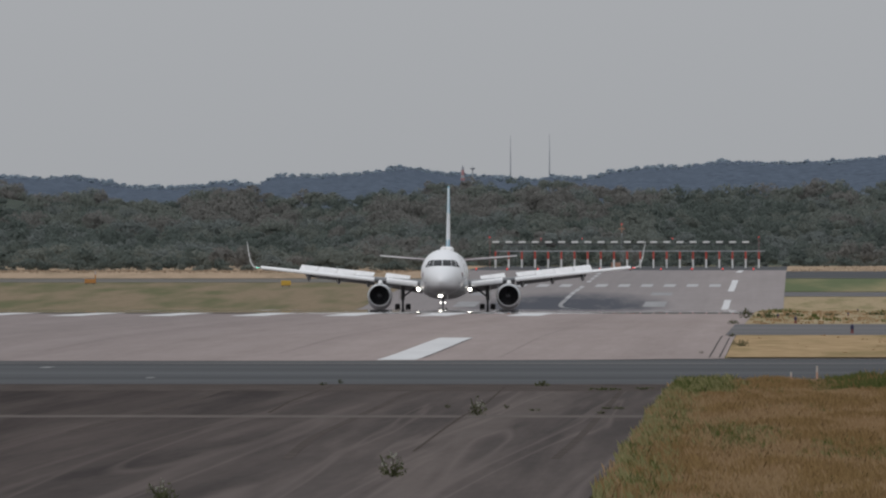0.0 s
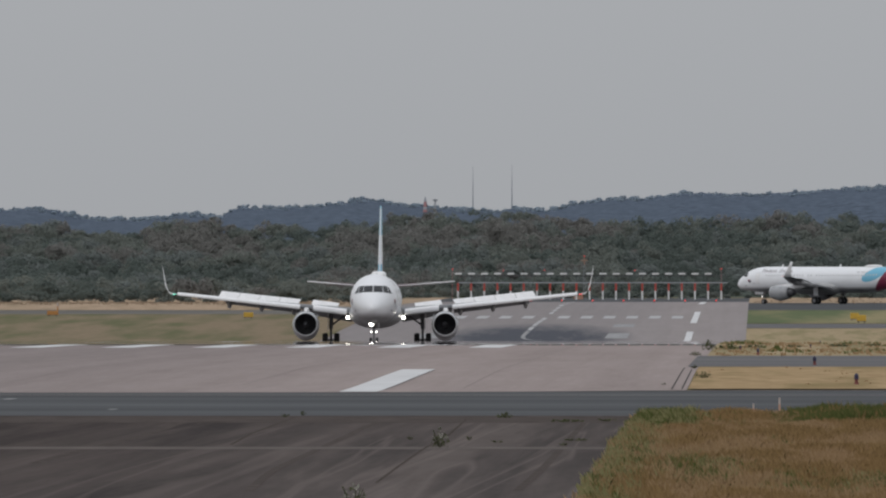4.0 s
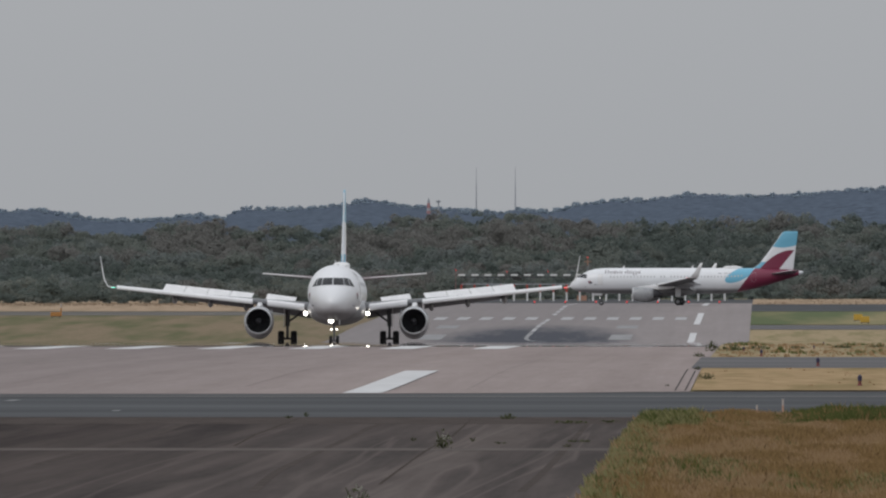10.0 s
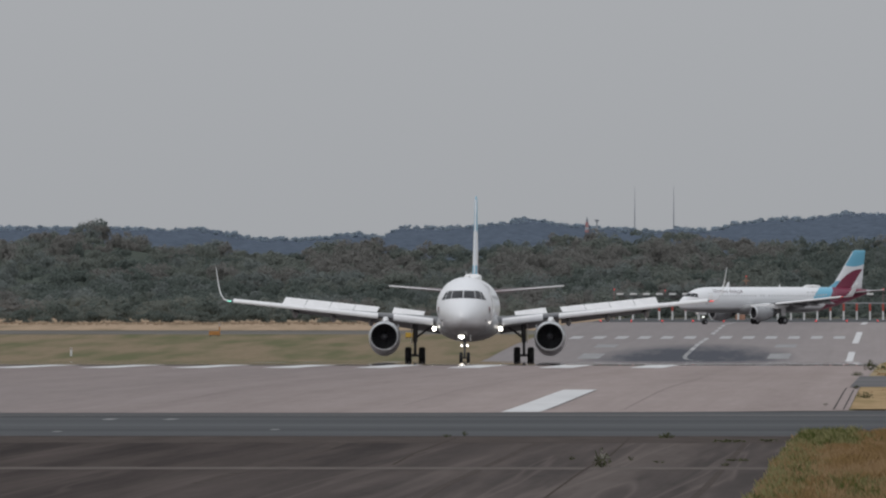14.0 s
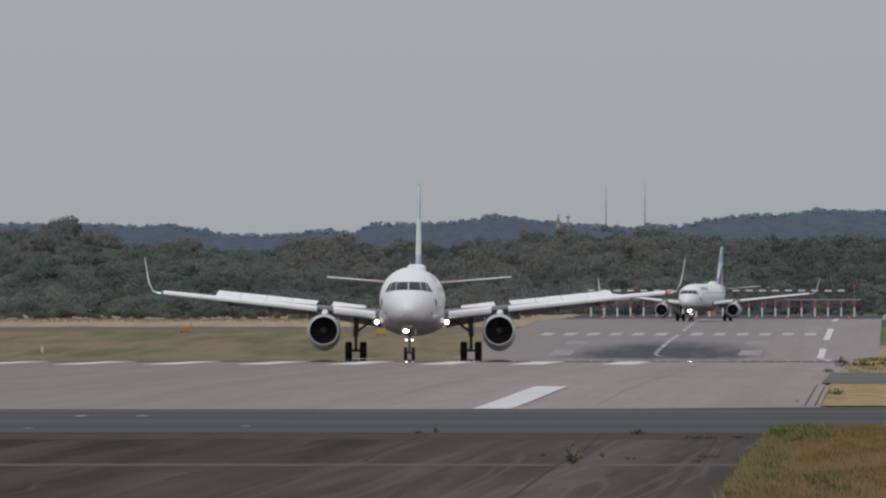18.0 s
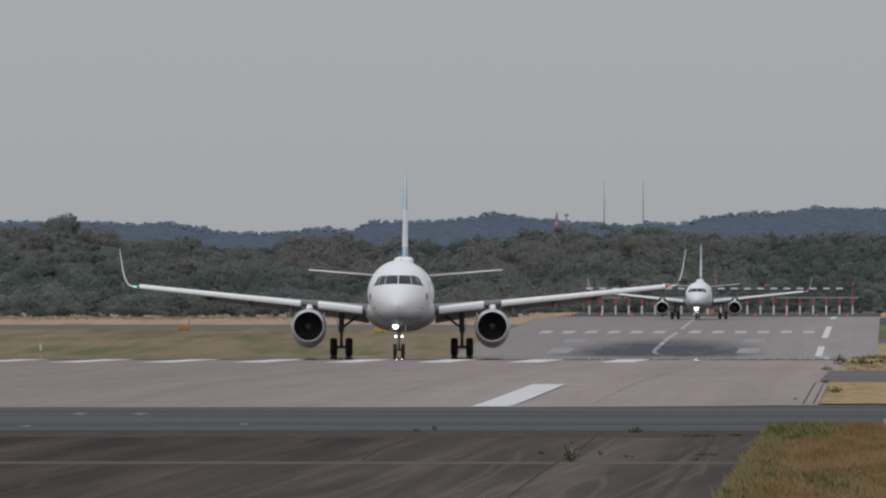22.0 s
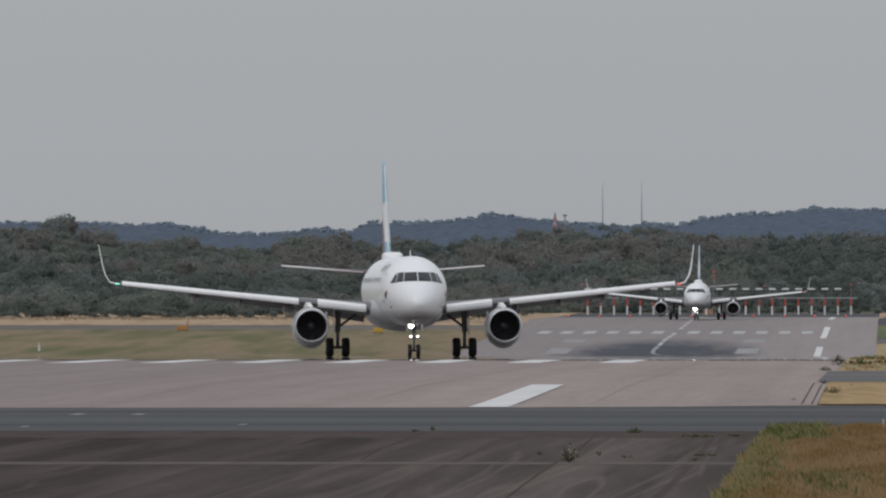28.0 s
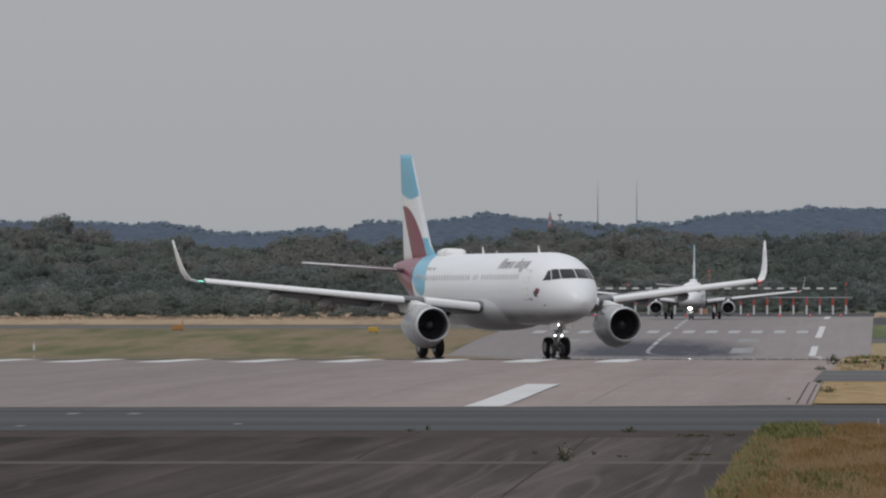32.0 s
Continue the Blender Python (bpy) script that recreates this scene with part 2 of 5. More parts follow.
M_HUB = plain("wheel_hub_alloy", (0.3, 0.3, 0.31), 0.4, 0.4)
M_TAILPLANE = plain("dark_tailplane_paint", (0.11, 0.05, 0.065), 0.4, 0, 0.1, 0.9)
M_NAME = plain("faded_lettering", (0.15, 0.115, 0.135), 0.35, 0, 0.1, 0.9)
M_DARKMETAL = plain("dark_steel", (0.1, 0.1, 0.11), 0.5, 0.4)
M_TYRE = plain("tyre_rubber", (0.02, 0.02, 0.021), 0.8)
M_GLASS = plain("cockpit_glass", (0.012, 0.014, 0.018), 0.14, 0, 0.1, 3.0, 0.35)
M_PANE = plain("cabin_pane", (0.52, 0.53, 0.55), 0.3)
M_SEAM = plain("panel_seam", (0.48, 0.49, 0.51), 0.5)
M_BURG = plain("burgundy_paint", (0.2, 0.022, 0.06), 0.3, 0, 0.08, 0.7)
M_LAMP = glow("landing_light", (1.0, 0.95, 0.86), 11.0)
M_LAMP_S = glow("taxi_light", (1.0, 0.97, 0.92), 5.0)
M_NAVRED = glow("red_light", (1.0, 0.07, 0.05), 1.6)
M_NAVGREEN = glow("green_light", (0.25, 1.0, 0.75), 1.6)
M_REDGLOW = glow("red_runway_light", (1.0, 0.05, 0.04), 0.6)
M_RED = plain("signal_red_paint", (0.5, 0.075, 0.055), 0.5)
M_DARKRED = plain("weathered_red_paint", (0.17, 0.045, 0.04), 0.6)
M_STAKE = plain("bleached_stake_paint", (0.5, 0.3, 0.23), 0.7)
M_POSTWHITE = plain("post_white_paint", (0.7, 0.7, 0.7), 0.5)
M_PALE = plain("weathered_pale_paint", (0.46, 0.4, 0.38), 0.7)
M_ORANGE = plain("orange_paint", (0.44, 0.2, 0.055), 0.6)
M_YELLOW = plain("yellow_sign_paint", (0.53, 0.33, 0.045), 0.5)
M_BLUELENS = plain("blue_lens", (0.02, 0.017, 0.055), 0.3)
M_MAST = plain("galvanised_mast", (0.36, 0.375, 0.4), 0.6)
M_FARRED = plain("haze_paled_red_paint", (0.4, 0.2, 0.205), 0.6)
M_FARORANGE = plain("faded_orange_paint", (0.42, 0.235, 0.165), 0.6)
M_BANKBLADE = [make_leaves("bank_blade", (0.36, 0.275, 0.195), (0.46, 0.36, 0.27))]
M_STRAW = [make_leaves("straw_blade", (0.335, 0.22, 0.118), (0.495, 0.345, 0.205)),
           make_leaves("rust_blade", (0.25, 0.158, 0.072), (0.4, 0.272, 0.13)),
           make_leaves("green_blade", (0.08, 0.104, 0.03), (0.18, 0.19, 0.07)),
           make_leaves("pale_green_blade", (0.25, 0.24, 0.11), (0.37, 0.34, 0.18))]
M_WEED = make_leaves("weed_leaf", (0.065, 0.076, 0.034), (0.15, 0.155, 0.085))
M_FLOWER = make_leaves("pale_weed_flower", (0.3, 0.31, 0.25), (0.5, 0.5, 0.42))


def livery(name, fin):
    """White paint with the burgundy and light-blue sweep of the tail; the same sweep on fuselage and fin."""
    n = Nodes(name)
    tc = n.add("ShaderNodeTexCoord")
    sep = n.add("ShaderNodeSeparateXYZ")
    n.link(tc.outputs["Object"], sep.inputs[0])
    st = n.math("ADD", sep.outputs[1], 17.7)
    zr = n.math("SUBTRACT", sep.outputs[2], 3.9)
    mott = n.noise(n.coords(), 0.7, 5.0)
    col = n.ramp(mott, [(0.3, (0.772, 0.786, 0.812)), (0.7, (0.8, 0.814, 0.84))])
    burg, blue = (0.2, 0.028, 0.064), (0.16, 0.45, 0.62)

    def step(v):
        m = n.math("MULTIPLY_ADD", v, 12.0, 0.5)
        m.node.use_clamp = True
        return m

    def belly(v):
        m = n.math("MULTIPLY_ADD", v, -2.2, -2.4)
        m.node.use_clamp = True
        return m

    arc = n.math("SUBTRACT", n.math("MULTIPLY_ADD", n.math("POWER", n.math("ABSOLUTE", n.math("SUBTRACT", 35.8, st)), 2.0), -0.11, 4.95), zr)
    if not fin:
        # underside shade painted in as mottled grey, deepening downwards
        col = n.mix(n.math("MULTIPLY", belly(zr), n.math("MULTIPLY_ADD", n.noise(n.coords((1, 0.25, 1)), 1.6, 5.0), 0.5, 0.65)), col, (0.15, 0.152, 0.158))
    if fin:
        rim = n.math("SUBTRACT", n.math("MULTIPLY_ADD", zr, 0.8, 32.2), st)
        col = n.mix(n.math("MULTIPLY", step(arc), step(rim)), col, burg)
        base = n.math("MULTIPLY", step(n.math("MULTIPLY", arc, -1.0)), step(n.math("SUBTRACT", 3.05, zr)))
        col = n.mix(base, col, blue)
        top = n.math("SUBTRACT", zr, n.math("MULTIPLY_ADD", n.math("POWER", n.math("SUBTRACT", st, 34.2), 2.0), 0.08, 5.35))
        col = n.mix(step(top), col, blue)
    else:
        u = n.math("DIVIDE", n.math("SUBTRACT", st, n.math("MULTIPLY_ADD", zr, 1.1, 26.3)), 1.75)
        w = n.math("DIVIDE", n.math("SUBTRACT", zr, 1.0), 1.35)
        leaf = n.math("SUBTRACT", 1.0, n.math("ADD", n.math("POWER", n.math("ABSOLUTE", u), 2.0), n.math("POWER", n.math("ABSOLUTE", w), 2.0)))
        col = n.mix(step(leaf), col, blue)
        sweep = n.math("SUBTRACT", st, n.math("MULTIPLY_ADD", zr, 0.75, 28.3))
        tail = n.math("SUBTRACT", 36.9, st)
        col = n.mix(n.math("MULTIPLY", step(sweep), step(tail)), col, burg)
    return n.done(col, n.math("MULTIPLY_ADD", mott, 0.05, 0.27))


M_BODY = livery("fuselage_livery", False)
M_FIN = livery("fin_livery", True)

# ---- helpers of this scene ----


def mesh_of(name, verts, faces, mats, slots=None, smooth=False):
    me = bpy.data.meshes.new(name)
    me.from_pydata(verts, [], faces)
    for m in mats if isinstance(mats, (list, tuple)) else [mats]:
        me.materials.append(m)
    if slots is not None:
        me.polygons.foreach_set("material_index", slots)
    if smooth:
        me.polygons.foreach_set("use_smooth", [True] * len(me.polygons))
    me.update()
    return me


def part(name, bm, material, parent, label="", smooth=False):
    """Links a bmesh as one mesh object under a thing or a part."""
    me = bpy.data.meshes.new(name)
    bm.to_mesh(me)
    bm.free()
    me.materials.append(material)
    if smooth:
        me.polygons.foreach_set("use_smooth", [True] * len(me.polygons))
    ob = new(name, me)
    ob.parent = parent
    if label:
        ob["label"] = label
    return ob



def box(bm, x0, x1, y0, y1, z0, z1, bevel=0.0):
    made = bmesh.ops.create_cube(bm, size=1.0, matrix=Matrix.Translation(((x0 + x1) / 2, (y0 + y1) / 2, (z0 + z1) / 2)) @ Matrix.Diagonal((x1 - x0, y1 - y0, z1 - z0, 1)))
    if bevel:
        edges = list({e for v in made["verts"] for e in v.link_edges})
        bmesh.ops.bevel(bm, geom=edges, offset=bevel, segments=1, affect="EDGES")
    return bm


def boxed(*args, **kw):
    return box(bmesh.new(), *args, **kw)


def tube(bm, p, q, r0, r1=None, n=10):
    p, q = Vector(p), Vector(q)
    d = q - p
    m = Matrix.Translation((p + q) / 2) @ d.to_track_quat("Z", "Y").to_matrix().to_4x4()
    bmesh.ops.create_cone(bm, cap_ends=True, segments=n, radius1=r0, radius2=r0 if r1 is None else r1, depth=d.length, matrix=m)
    return bm


def tubed(*args, **kw):
    return tube(bmesh.new(), *args, **kw)


def loft(rings, close=True, caps=True):
    """Rings of equal length joined to a skin."""
    bm = bmesh.new()
    rows = [[bm.verts.new(p) for p in ring] for ring in rings]
    k = len(rows[0])
    for a, b in zip(rows, rows[1:]):
        for i in range(k if close else k - 1):
            j = (i + 1) % k
            bm.faces.new((a[i], a[j], b[j], b[i]))
    if caps and close:
        bm.faces.new(rows[0][::-1])
        bm.faces.new(rows[-1])
    bmesh.ops.recalc_face_normals(bm, faces=bm.faces)
    return bm


def lathe(profile, axis_y, cx, cz, n=36, flat=None):
    """A skin turned round a line along Y; profile: (y, radius)."""
    rings = []
    for y, r in profile:
        ring = []
        for i in range(n):
            a = 2 * math.pi * i / n
            x, z = r * math.sin(a), r * math.cos(a)
            if flat and z < 0:
                z *= flat
            ring.append((cx + x, axis_y + y, cz + z))
        rings.append(ring)
    return loft(rings, caps=False)


# ---- ground ----
# distance ratio (FOCAL / metres) and level below the eye, near to far
LEVELS = [(5000, 2.71), (141, 2.71), (89, 2.70), (72, 2.71), (62, 2.52), (52, 2.56), (45, 2.60), (42, 2.66), (38, 2.86), (33, 3.26), (31, 3.5), (29.5, 3.62), (28.3, 3.74),
          (27, 3.98), (25.0, 4.4), (23.4, 4.84), (22.1, 5.2), (19.7, 6.0), (16, 7.5), (14.2, 7.95), (13.5, 7.55), (13.2, 6.97), (12.6, 5.95), (12.2, 5.49), (11.7, 4.7), (11.1, 3.6),
          (10.6, 3.48), (10.2, 3.4), (9.9, 3.2), (9.55, 2.95), (5.0, 2.6)]
_D = np.array([FOCAL / s for s, h in LEVELS])
_H = np.array([h for s, h in LEVELS])
_gy = np.arange(-400.0, 5400.0, 4.0)
_gz = EYE[2] - np.interp(_gy, _D, _H)
_k = np.exp(-0.5 * (np.arange(-8, 9) / 3.2) ** 2)
_gz = np.convolve(np.pad(_gz, 8, mode="edge"), _k / _k.sum(), "valid")


def level(y):
    """Height of the airfield at the distance y."""
    return float(np.interp(y, _gy, _gz))


def place(px, py, near=150.0, far=3000.0, lift=0.0):
    """The spot of the ground, or of a sheet that far above it, that lies at (px, py) of the reference view."""
    ys = np.arange(near, far, 1.0)
    rows = VY + (EYE[2] - lift - np.interp(ys, _gy, _gz)) * FOCAL / ys
    k = int(np.argmin(np.abs(rows - py)))
    return ((px - VX) * ys[k] / FOCAL, float(ys[k]))


def out_at(row, lift=0.05):
    """How far out the rising ground past the dip shows at a row of the reference view."""
    return place(0, row, 2020, 2990, lift)[1]


# the skyline of the near woods
TREE_X = [-500, -235, -185, -155, -130, -105, -85, -70, -35, 0, 50, 75, 100, 150, 200, 240, 280, 330, 350, 365, 385, 440, 500, 560, 600, 650, 680, 720, 800, 870, 900, 930, 955, 975, 1040, 1080, 1130, 1180, 1230,
          1280, 1330, 1357, 1400, 1440, 1480, 1510, 1545, 1600, 1900]
TREE_Y = [385, 377, 370, 366, 358, 358, 367, 377, 384, 396, 398, 391, 392, 402, 403, 402, 395, 392, 388, 384, 393, 395, 394, 398, 390, 390, 382, 377, 377, 377, 367, 370, 375, 385, 389, 386, 392, 384, 392,
          388, 382, 376, 380, 388, 384, 373, 379, 385, 383]


def rise(x, y):
    """Height of the wooded country past the airfield."""
    z = level(y)
    if y > 2985:
        px = VX + x * FOCAL / 3600.0
        top = np.interp(px, TREE_X, TREE_Y)
        crest = EYE[2] + (VY - top) / FOCAL * 3600.0 - 3.7
        u = min(1.0, (y - 2985) / 600.0)
        z += (crest - level(3600)) * u ** 1.15
        z -= max(0.0, y - 3650) * 0.012
    return z


def strip(name, x0, x1, y0, y1, lift, mat, nx=1, step=8.0, parent=None, slant=0.0):
    """A sheet that follows the ground's profile."""
    k = max(1, int(math.ceil((y1 - y0) / step)))
    verts, faces = [], []
    for j in range(k + 1):
        for i in range(nx + 1):
            x = x0 + (x1 - x0) * i / nx
            y = y0 + (y1 - y0) * j / k + slant * x
            verts.append((x, y, level(y) + lift))
    for j in range(k):
        for i in range(nx):
            a = j * (nx + 1) + i
            faces.append((a, a + 1, a + nx + 2, a + nx + 1))
    ob = new(name, mesh_of(name, verts, faces, mat))
    ob.parent = parent
    return ob


gx = [-4000, -2500, -1500, -900, -600, -420] + list(range(-320, 141, 20)) + [200, 320, 600, 900, 1500, 2500, 4000]
gyv = [-400, -100] + list(range(0, 3000, 10)) + list(range(3000, 3900, 25)) + [4000, 4200, 4500, 4800, 5200, 7000]
verts = [(x, y, rise(x, y) if abs(x) < 900 else level(y)) for y in gyv for x in gx]
faces = [(j * len(gx) + i, j * len(gx) + i + 1, (j + 1) * len(gx) + i + 1, (j + 1) * len(gx) + i) for j in range(len(gyv) - 1) for i in range(len(gx) - 1)]
slots = [1 if gyv[j] >= 2990 else 0 for j in range(len(gyv) - 1) for i in range(len(gx) - 1)]
ground = tagged(new("ground", mesh_of("ground", verts, faces, [M_GRASS, M_WOODFLOOR], slots)), "open airfield ground of mixed dry and green grass", "ground", kind="structure")

XC = -31.4
XR, XL = -1.8, -57.0
tagged(strip("runway", XL, XR, 397, 2745, 0.03, M_RUNWAY, nx=6), "long pale grey asphalt runway with dark rubber marks", "runway", kind="structure")
tagged(strip("apron", -120, -2.25, -60, 324, 0.03, M_APRON, nx=6), "old dark stained asphalt overrun with swept marks", "pavement", kind="structure")
tagged(strip("taxiway", -400, 300, 322, 397, 0.034, M_TAXI, nx=8), "blue-grey asphalt taxiway crossing before the runway", "taxiway", kind="structure")

# cross strips beside the runway: name, west, east, near, far, material, label, category
for name, x0, x1, ya, yb, mat, text, cat in (
        ("taxiway_far_east", XR, 330, out_at(550), out_at(537.5), M_TAXI, "dark asphalt taxiway joining the far runway end", "taxiway"),
        ("taxiway_far_west", -400, XL, out_at(557), out_at(550.5), M_TAXI_BLUR, "asphalt taxiway behind the green field, paled to imitate heat blur", "taxiway"),
        ("verge_bank_east", XR, 330, out_at(537.5) + 4, 2985, M_BANK, "dry straw-coloured grass bank before the woods", "grass"),
        ("verge_bank_west", -400, XL, out_at(550.5) + 4, 2985, M_BANK, "dry straw-coloured grass bank before the woods", "grass"),
        ("lawn_far_east", XR + 0.02, 330, out_at(573), out_at(550) - 3, M_LAWN, "green mown grass between two taxiways", "grass"),
        ("lawn_far_west", -400, XL - 0.02, 2080, out_at(557) - 3, M_FIELD, "green and straw airfield grass beside the runway", "grass"),
        ("road_far_east", XR, 330, out_at(582), out_at(574), M_ROAD, "narrow grey service road in the grass", "road"),
        ("verge_mid_east", XR + 0.02, 330, 2050, out_at(582) - 3, M_PALEVERGE, "parched pale grass beside the runway", "grass")):
    tagged(strip(name, x0, x1, ya, yb, 0.05, mat, nx=4), text, cat, kind="structure")
tagged(strip("stopway", XL, XR, 2745, 2975, 0.03, M_TAXI, nx=4), "dark asphalt stopway past the runway end", "runway", kind="structure")
# an added mirror sheet; the asphalt itself is not glossy here
tagged(strip("runway_crest", XL, XR, 664, 1008, 0.034, M_MIRAGE, nx=2), "added mirror-smooth strip past the crest, standing in for the mirage", "runway", kind="structure")

r0, r1 = place(1400, 650, 300, 700, 0.05)[1], place(1400, 631, 300, 700, 0.05)[1]
tagged(strip("service_road", XR - 0.3, 300, r0, r1, 0.05, M_ROAD, nx=3), "grey asphalt service road between dry verges", "road", kind="structure")
tagged(strip("verge_near_east", XR + 0.03, 300, 399, r0 - 1, 0.05, M_DRY, nx=3), "sun-bleached dry grass verge beside the taxiway", "grass", kind="structure")
tagged(strip("verge_crest_east", XR + 0.03, 300, r1 + 1, 1080, 0.05, M_PALEVERGE, nx=3), "sun-bleached dry grass verge with low weeds", "grass", kind="structure")
tagged(strip("verge_apron_east", -2.2, 300, -60, 320, 0.05, M_SOIL, nx=3), "brown earth under tall dry grass", "ground", kind="structure")

# the runway's asphalt meets the taxiway at a slight skew
edge = [XL + (XR - XL) * i / 24 for i in range(25)]
verts = [(x, y, level(y) + 0.044) for x in edge for y in (396.0 - 8.5 * (1 - math.exp((x - XR) / 4.5)), 398.0)]
faces = [(2 * i, 2 * i + 2, 2 * i + 3, 2 * i + 1) for i in range(24)]
tagged(new("runway_lip", mesh_of("runway_lip", verts, faces, M_RUNWAY)), "skewed near edge of the pale runway asphalt", "runway", kind="structure")

# ---- paint on the runway ----


def marks(name, text, bars, mat, cat="marking", lift=0.037):
    """Painted bars (x0, x1, y0, y1) under one empty, each bar a part."""
    root = tagged(new(name), text, cat, kind="structure")
    for x0, x1, y0, y1 in bars:
        strip("bar", x0, x1, y0, y1, lift, mat, parent=root)
    return root


keys = [2.63 + 3.34 * k for k in range(6)]
marks("far_threshold_keys", "white piano-key bars across the far threshold", [(XC + s * k - 0.83, XC + s * k + 0.83, out_at(564.8, 0.04), out_at(560.3, 0.04)) for s in (-1, 1) for k in keys], M_MARK_MID)
marks("near_threshold_keys", "broad white piano-key bars across the runway crest", [(-10.7 - 3.58 * k - 0.66, -10.7 - 3.58 * k + 0.66, 629, 674) for k in range(12)], M_MARK)
marks("runway_centreline", "dashed white centreline along the runway", [(XC - 0.3, XC + 0.3, y, y + 36) for y in range(2156, 2370, 44)] + [(XC - 0.3, XC + 0.3, y, y + 26) for y in range(2425, 2720, 40)] + [(XC - 0.45, XC + 0.45, y, y + 30) for y in range(760, 1100, 60)], M_MARK_MID)
marks("aiming_point_bars", "worn white touchdown bars", [(XC + s * 12.5 - 1.45, XC + s * 12.5 + 1.45, out_at(lo, 0.04), out_at(hi, 0.04)) for s in (-1, 1) for lo, hi in ((580, 575), (600, 591))], M_MARK_OLD)
marks("side_stripe", "broken white runway edge stripe", [(-9.85, -8.95, out_at(lo, 0.04), out_at(hi, 0.04)) for lo, hi in ((539.6, 535.8), (573, 553), (606, 588))], M_MARK)
marks("overrun_stripe", "solid white stripe before the taxiway", [(-10.17, -9.23, 390.2, 460)], M_MARK, lift=0.05)
marks("taxiway_dashes", "faint worn paint dashes on the taxiway", [(x, x + 0.24, 366, 369.5) for x in (-18.6, -17.2)] + [(-13.6, -13.43, 336.5, 338.5), (-17.86, -17.7, 331, 333)], M_MARK_OLD, lift=0.04)
marks("apron_line", "pale joint line across the old asphalt", [(-120, -2.4, 257.8, 261.6)], M_MARK_FAINT, lift=0.034)
marks("taxiway_edge_line", "thin faded edge lines along the taxiway", [(-300, 200, 380, 380.8), (-300, 200, 394.5, 395.5)], M_JOINT, lift=0.039)
marks("drain_slots", "two dark drain slots along the pavement edge", [(-2.2, -2.165, 400, 470), (-1.95, -1.915, 400, 462)], M_TAR)


for k, x in enumerate((-7.4, -13.2, -19.6, -25.5, -37.0, -44.0, -52.0)):
    marks("runway_joint", "dark tar-filled joint along the runway", [(x, x + 0.035, 402 + 9 * k, 640)], M_JOINT, lift=0.035)


def crack(points, w, text="weathered crack in the old asphalt"):
    """A tar-dark crack along points of the old asphalt."""
    root = tagged(new("pavement_crack"), text, "crack", kind="structure")
    spots = [place(px, py, 130, 322) for px, py in points]
    for (xa, ya), (xb, yb) in zip(spots, spots[1:]):
        v = [(xa - w, ya, level(ya) + 0.034), (xa + w, ya, level(ya) + 0.034), (xb + w, yb, level(yb) + 0.034), (xb - w, yb, level(yb) + 0.034)]
        ob = new("bar", mesh_of("bar", v, [(0, 3, 2, 1)], M_CRACK))
        ob.parent = root


def wheel_track(points, w):
    """A pale curved tyre track worn into the old asphalt: a ribbon through points of it."""
    spots = [place(px, py, 130, 322) for px, py in points]
    line = []
    for k in range(len(spots) - 1):
        p = [Vector(spots[max(0, min(len(spots) - 1, k + j))]) for j in (-1, 0, 1, 2)]
        for i in range(6):
            u = i / 6
            line.append(0.5 * (2 * p[1] + (p[2] - p[0]) * u + (2 * p[0] - 5 * p[1] + 4 * p[2] - p[3]) * u * u + (3 * p[1] - p[0] - 3 * p[2] + p[3]) * u ** 3))
    verts = [(q.x + side * w, q.y, level(q.y) + 0.033) for q in line for side in (-1, 1)]
    faces = [(2 * i, 2 * i + 1, 2 * i + 3, 2 * i + 2) for i in range(len(line) - 1)]
    tagged(new("tyre_track", mesh_of("tyre_track", verts, faces, M_TRACK)), "pale curved tyre track on the old asphalt", "marking", kind="structure")


wheel_track(((700, 744), (650, 757), (605, 778), (540, 808), (479, 838), (430, 880)), 0.07)
wheel_track(((1030, 752), (1000, 785), (960, 830), (905, 880)), 0.06)
wheel_track(((330, 748), (250, 775), (150, 800), (40, 830)), 0.09)
marks("apron_dirt", "strip of pale washed-up grit along the old asphalt", [(-120, -2.5, 306, 321)], M_TRACK, lift=0.0325)
crack(((822, 745), (790, 774), (742, 801), (702, 830), (661, 861)), 0.022)
crack(((404, 792), (440, 772), (478, 758), (517, 743)), 0.03)


def hooked_line():
    """The centreline's end in the dip, with its mirage reflection painted on as a hook."""
    root = tagged(new("lead_off_line"), "pale centreline in the rubber marks, its mirage image painted as a hook", "marking", kind="structure")
    pts = [(XC, 2190), (XC, 2150), (XC + 0.2, 2128), (XC + 0.8, 2112), (XC + 1.8, 2101), (XC + 3.2, 2092)]
    for (xa, pa), (xb, pb) in zip(pts, pts[1:]):
        v = [(xa - 0.27, pa, level(pa) + 0.06), (xa + 0.27, pa, level(pa) + 0.06), (xb + 0.27, pb, level(pb) + 0.06), (xb - 0.27, pb, level(pb) + 0.06)]
        ob = new("bar", mesh_of("bar", v, [(0, 3, 2, 1)], M_MARK_OLD))
        ob.parent = root


hooked_line()

# ---- woods ----
rng = np.random.default_rng(7)


